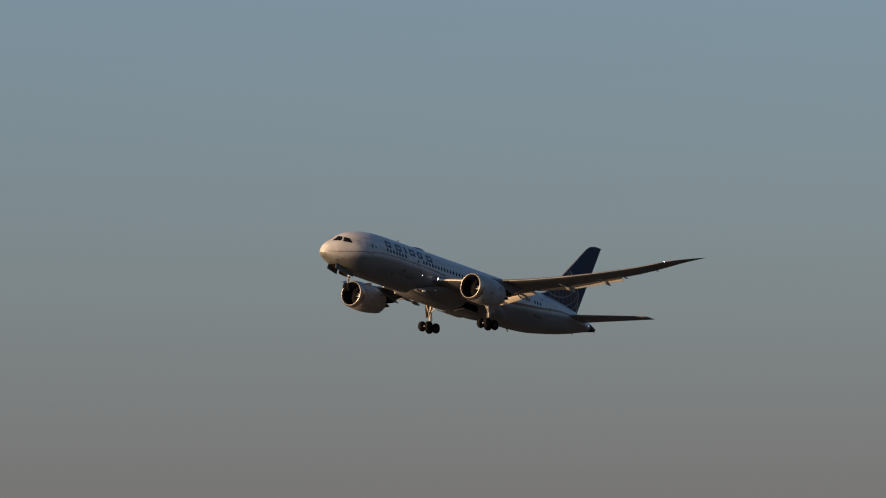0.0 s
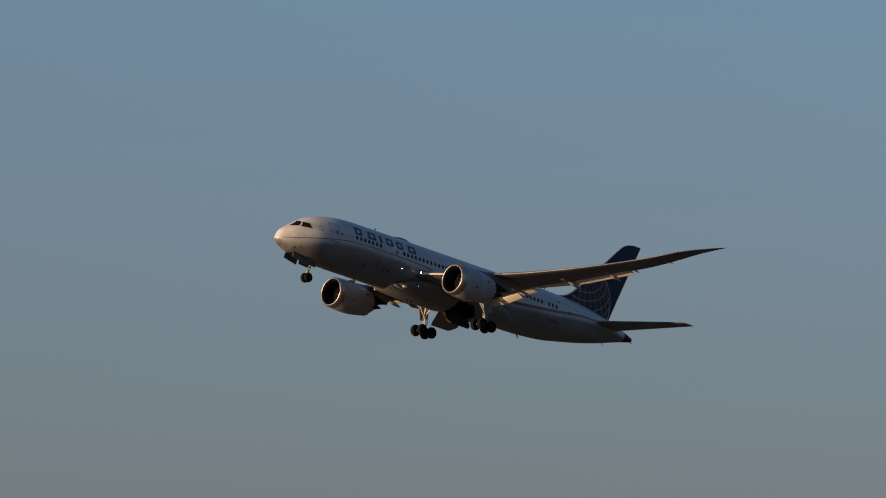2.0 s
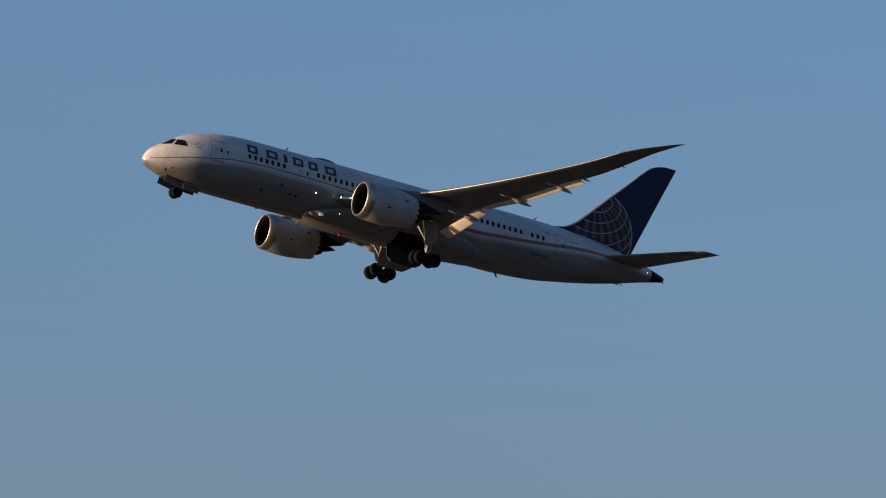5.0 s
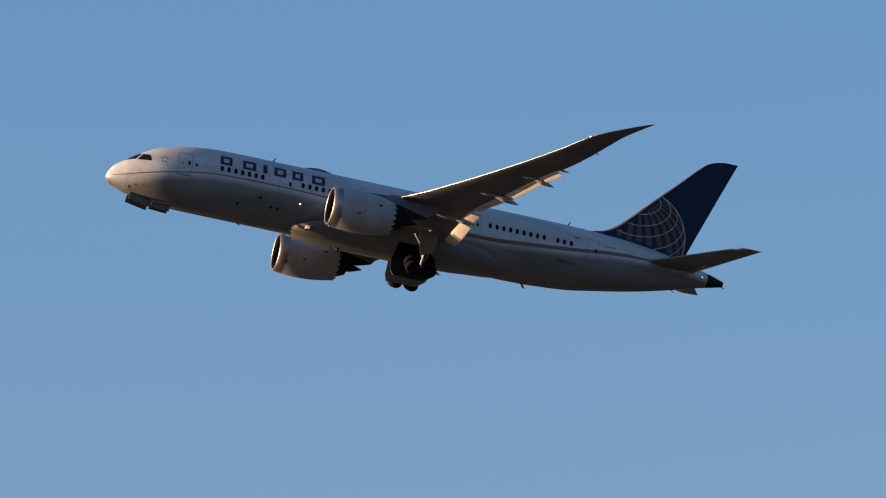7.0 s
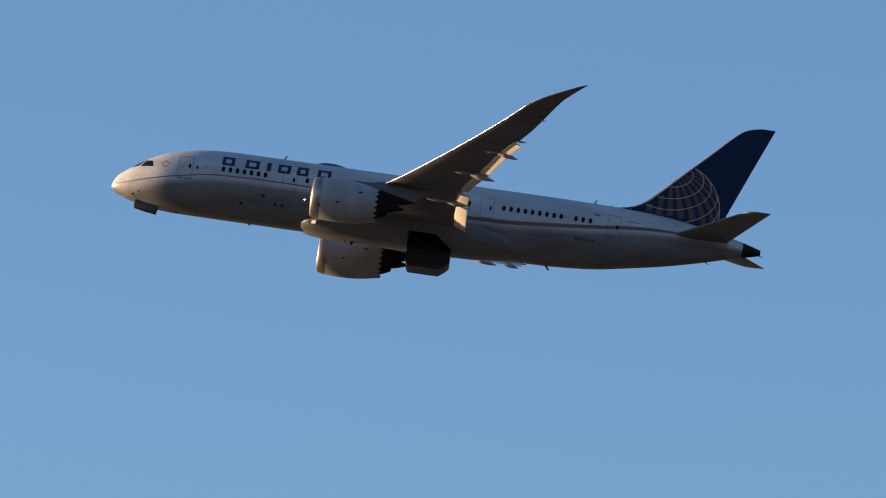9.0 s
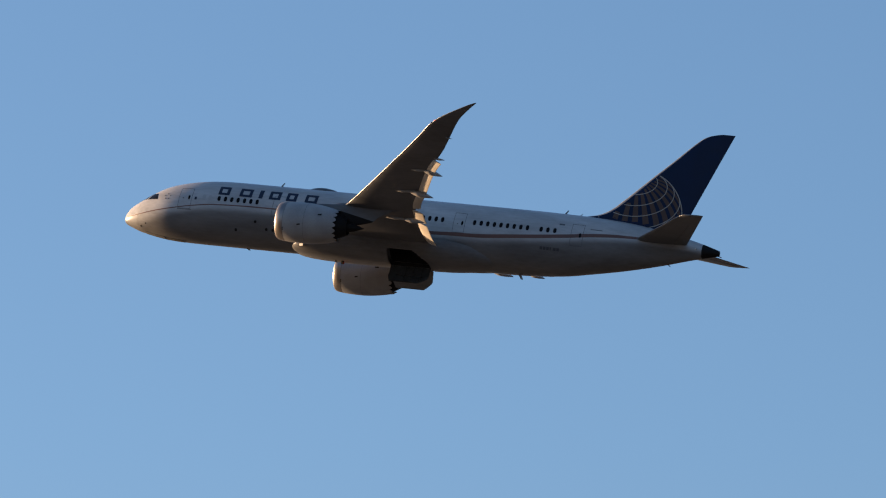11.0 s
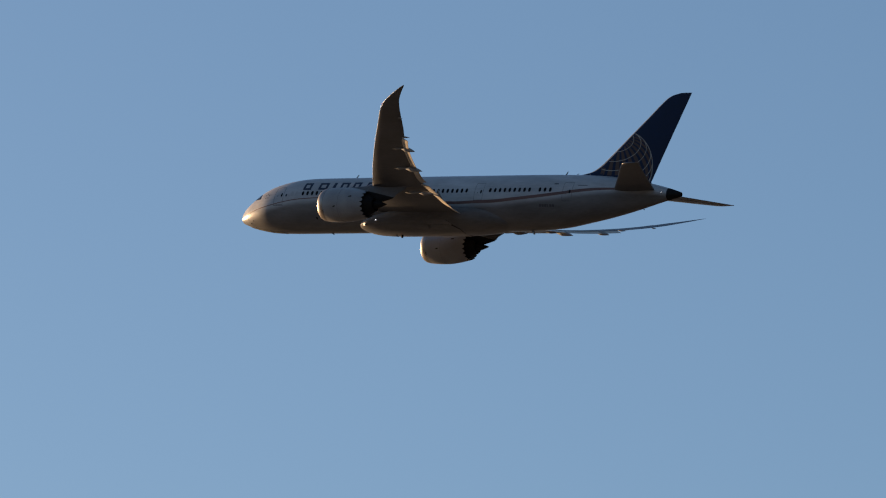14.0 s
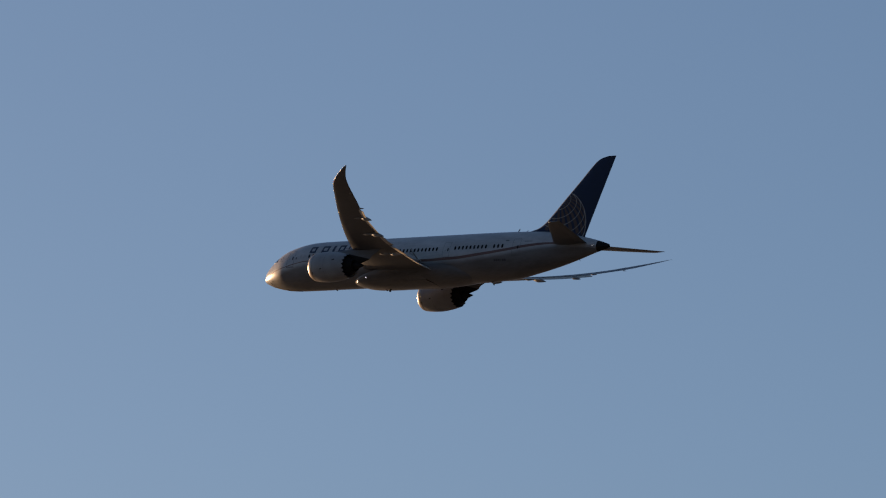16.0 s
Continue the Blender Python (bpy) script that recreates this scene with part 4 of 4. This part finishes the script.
bay_doors, flank_doors = {}, {}
for side in (1, -1):
    s0, s1 = BAY[0] + .02, BAY[1] - .02
    sm = (s0 + s1) / 2
    hinge = P(sm, side * .43, -3.36)
    bm = bmesh.new()
    w, z = b_w(sm), b_z(sm)

    def section(k, out):
        """A point along the door's curve, 0 at the hinge, 1 at the outer edge."""
        a = math.asin((.43 / w) ** (2.3 / 2)) + k * (math.asin((2.2 / w) ** (2.3 / 2)) - math.asin((.43 / w) ** (2.3 / 2)))
        y = (w + out) * math.sin(a) ** (2 / 2.3)
        return side * (y - .43), b_t(sm) + (z - out - b_t(sm)) * math.cos(a) ** (2 / 2.3) + 3.36
    shell = []
    for f, out in ((0, .02), (.5, .02), (1, .02), (1, -.05), (.5, -.05), (0, -.05)):
        row = []
        for i in range(11):
            k = i / 10
            y, zz = section(k, out)
            a, b = s0 + .25 * max(0, k - .62) / .38, bay_end(zz - 3.36) - .02 - .3 * max(0, k - .55) / .45
            row.append(Vector((sm - (a + (b - a) * f), y, zz)))
        shell.append(row)
    shell.append(shell[0])
    grid(bm, shell)
    bmesh.ops.remove_doubles(bm, verts=bm.verts, dist=.001)
    bmesh.ops.holes_fill(bm, edges=bm.edges, sides=0)
    for f in bm.faces:
        c = f.calc_center_median()
        off = [min(math.hypot(c.y - q[0], c.z - q[1]) for q in [section(k / 40, out) for k in range(41)]) for out in (.02, -.05)]
        f.material_index = int(off[1] < off[0])
    door_ob = part("bay_door", bm, [M_GREY, M_INNER], plane, "large grey main wheel bay door hanging open", smooth=False, at=hinge)
    bm = bmesh.new()
    for x in (-1.2, -.4, .4):
        pts = [Vector((x, *section(k, -.06))) for k in (.05, .3, .55, .8)]
        pin = [Vector((x, *section(k, -.2))) for k in (.8, .55, .3, .05)]
        slab(bm, pts + pin, (.06, 0, 0))
    slab(bm, [Vector((q, *section(.5, -.06))) for q in (-1.4, 1.2)] + [Vector((q, *section(.5, -.16))) for q in (1.2, -1.4)], (0, side * .06, 0))
    part("door_rib", bm, M_INNER, door_ob, "dark stiffening ribs inside the door", smooth=False)
    bay_doors[side] = (door_ob, hinge)
    # the outer panel of the bay, hinged along its upper edge
    bt = b_t(sm)
    a0 = math.asin((2.22 / w) ** (2.3 / 2))
    a1 = math.acos(((-2.26 - bt) / (z - bt)) ** (2.3 / 2))

    def flank(k, out):
        a = a1 + (a0 - a1) * k
        return side * (w + out) * math.sin(a) ** (2 / 2.3), bt + (z - out - bt) * math.cos(a) ** (2 / 2.3)
    y1, z1 = flank(0, 0)
    hinge = P(sm, y1, z1)
    bm = bmesh.new()
    shell = [[Vector((sm - (bay_end(zz) - .02 if aft else s0), yy - y1, zz - z1)) for yy, zz in [flank(k / 8, out) for k in range(9)]] for aft, out in ((0, .02), (1, .02), (1, -.04), (0, -.04), (0, .02))]
    grid(bm, shell)
    bmesh.ops.remove_doubles(bm, verts=bm.verts, dist=.001)
    bmesh.ops.holes_fill(bm, edges=bm.edges, sides=0)
    flank_doors[side] = (part("bay_side_door", bm, M_GREY, plane, "curved outer wheel bay door", smooth=False, at=hinge), hinge)

# ---- a bird far off ----
bird = new("bird")
tagged(bird, "small dark bird gliding far off in the haze", "bird")
M_FEATHER = material("dark_feathers", (0.035, 0.034, 0.033), 0.8, vary=0.2, scale=8, fine=40)
bm = bmesh.new()
revolve(bm, [(-.16, .004), (-.12, .025), (-.05, .045), (.04, .05), (.10, .035), (.14, .03), (.17, .02), (.20, .004)], 12)
part("body", bm, M_FEATHER, bird)
for side in (1, -1):
    bm = bmesh.new()
    rows = []
    for k in range(7):
        u = k / 6
        c = .10 * (1 - u) + .03
        rows.append([Vector((.06 - .05 * u * u + x * c, side * (.025 + .17 * u), .03 + .05 * math.sin(2.2 * u) + h * .012)) for x, h in ((.5, 0), (.2, 1), (-.5, 0), (0, -.6))])
    vs = grid(bm, rows, True)
    bm.faces.new(vs[-1])
    part("wing", bm, M_FEATHER, bird)
bm = bmesh.new()
slab(bm, [(-.12, -.02, 0), (-.26, -.06, 0), (-.26, .06, 0), (-.12, .02, 0)], (0, 0, .008))
part("tail", bm, M_FEATHER, bird, smooth=False)

# ---- the flight and the gear's timing ----
FLIGHT = [
    (0.00, -731.27, -580.55, 87.82, -1.018, -8.975, -0.294),
    (0.50, -690.38, -582.55, 90.24, -0.765, -8.927, -0.276),
    (1.00, -649.49, -583.24, 93.15, -0.574, -8.902, -0.258),
    (1.50, -608.89, -583.31, 96.82, -0.437, -8.895, -0.240),
    (2.00, -568.63, -584.48, 101.25, -0.347, -8.904, -0.221),
    (2.50, -528.01, -585.50, 105.90, -0.298, -8.925, -0.203),
    (3.00, -486.52, -586.15, 110.50, -0.283, -8.955, -0.185),
    (3.50, -444.59, -587.29, 114.64, -0.298, -8.990, -0.166),
    (4.00, -403.88, -589.36, 118.70, -0.336, -9.029, -0.148),
    (4.50, -363.02, -591.66, 122.65, -0.392, -9.068, -0.130),
    (4.70, -346.65, -592.53, 124.16, -0.419, -9.083, -0.123),
    (5.20, -305.86, -594.31, 127.93, -0.501, -9.113, -0.104),
    (5.75, -260.98, -596.20, 131.93, -0.591, -9.145, -0.084),
    (6.30, -216.16, -597.96, 136.25, -0.681, -9.177, -0.064),
    (6.80, -175.50, -599.41, 140.88, -0.763, -9.206, -0.046),
    (7.00, -159.45, -599.88, 143.51, -0.796, -9.212, -0.038),
    (7.50, -119.30, -600.15, 152.67, -0.875, -9.221, -0.020),
    (8.00, -77.62, -599.90, 159.59, -0.946, -9.222, -0.002),
    (8.60, -28.93, -602.29, 164.45, -0.992, -9.195, 0.020),
    (9.15, 15.64, -604.97, 167.92, -1.034, -9.171, 0.040),
    (9.70, 60.09, -607.86, 171.02, -1.075, -9.146, 0.060),
    (10.30, 108.38, -610.99, 174.64, -1.121, -9.119, 0.082),
    (10.50, 124.20, -612.05, 175.84, -1.121, -9.103, 0.090),
    (11.00, 163.21, -614.97, 179.41, -1.110, -9.058, 0.108),
    (11.50, 205.02, -616.76, 183.39, -1.083, -9.009, 0.126),
    (12.00, 246.82, -617.55, 187.31, -1.040, -8.958, 0.144),
    (12.50, 288.31, -618.44, 193.62, -0.981, -8.905, 0.163),
    (13.00, 330.35, -617.96, 204.78, -0.906, -8.854, 0.181),
    (13.50, 370.39, -617.43, 217.14, -0.818, -8.806, 0.199),
    (14.00, 409.82, -618.74, 227.78, -0.717, -8.765, 0.217),
    (14.50, 450.10, -621.86, 235.38, -0.606, -8.733, 0.236),
    (15.00, 490.78, -625.44, 239.20, -0.486, -8.714, 0.254),
    (15.50, 531.89, -628.64, 239.49, -0.361, -8.710, 0.272),
    (16.00, 572.61, -631.23, 237.23, -0.232, -8.727, 0.291),
]


def motions():
    walk(bird, [(t, pose(-666.4 - 3.5 * (t - 1.5), -592.6 + 3.6 * (t - 1.5), 123.1, 0, 0, 134)) for t in (0.0, 4.0, 8.0, 12.0, 16.0)])
    walk(plane, [(t, pose(x, y, z, rx, ry, rz)) for t, x, y, z, rx, ry, rz in FLIGHT])
    flashes = (-0.4, 1.0, 2.5, 3.8, 5.2, 6.6, 8.0, 9.4, 10.75, 12.2, 13.6, 15.0, 16.4)
    walk(beacon, [(k / 5, pose(*BEACON, 0, 0, 38 + 6.2 * k / 5 + 360 * float(np.interp(k / 5, flashes, range(len(flashes)))))) for k in range(81)])
    winks = (-1.35, 0.05, 1.5, 2.95, 4.3, 5.7, 7.08, 8.6, 9.95, 11.25, 12.7, 14.2, 15.75, 17.2)
    for hood, h in ((strobe, STROBE), (tail_strobe, TAIL_STROBE)):
        walk(hood, [(k / 5, pose(*h, 0, 0, 38 + 6.2 * k / 5 + 360 * float(np.interp(k / 5, winks, range(len(winks)))))) for k in range(81)])
    lx, ly, lz = NOSE_PIVOT
    walk(nose_gear, [(t, pose(lx, ly, lz, 0, -a, 0)) for t, a in ((0, 2), (0.8, 4), (1.5, 8), (2.5, 18), (3.5, 28), (4.5, 42), (5.6, 74), (6.4, 100), (16, 100))])
    for d, h, side, nm, axis in nose_doors:
        if nm == "f":
            rows = ((0, 88), (8.2, 88), (8.9, 60), (9.7, 0), (16, 0))
        else:
            rows = ((0, 88), (7.0, 80), (7.3, 55), (7.8, 0), (16, 0))
        walk(d, [(t, h @ Matrix.Rotation(radians(side * a), 4, axis)) for t, a in rows])
    for side, g in main_gear.items():
        o = P(MAIN_PIVOT[0], side * MAIN_PIVOT[1], MAIN_PIVOT[2])
        walk(g, [(t, pose(o.x, o.y, o.z + .3 * max(0, a - 60) / 40, -side * a, 0, 0)) for t, a in ((0, 0), (3.8, 0), (4.5, 3), (5.2, 8), (6.0, 17), (6.8, 32), (7.0, 36), (7.5, 50), (8.0, 66), (8.4, 80), (9.0, 99), (16, 99))])
    for side, (d, h) in bay_doors.items():
        walk(d, [(t, pose(*h, -side * a, 0, 0)) for t, a in ((0, 8), (0.7, 24), (1.5, 58), (2.5, 70), (4.5, 80), (11.2, 80), (11.6, 60), (11.8, 46), (12.0, 31), (12.2, 16), (12.4, 6), (12.6, 1.5), (12.8, 0), (16, 0))])
    for side, (d, h) in flank_doors.items():
        walk(d, [(t, pose(*h, side * a, 0, 0)) for t, a in ((0, -120), (11.6, -120), (11.85, -95), (12.05, -58), (12.3, -14), (12.6, 0), (16, 0))])


motions()
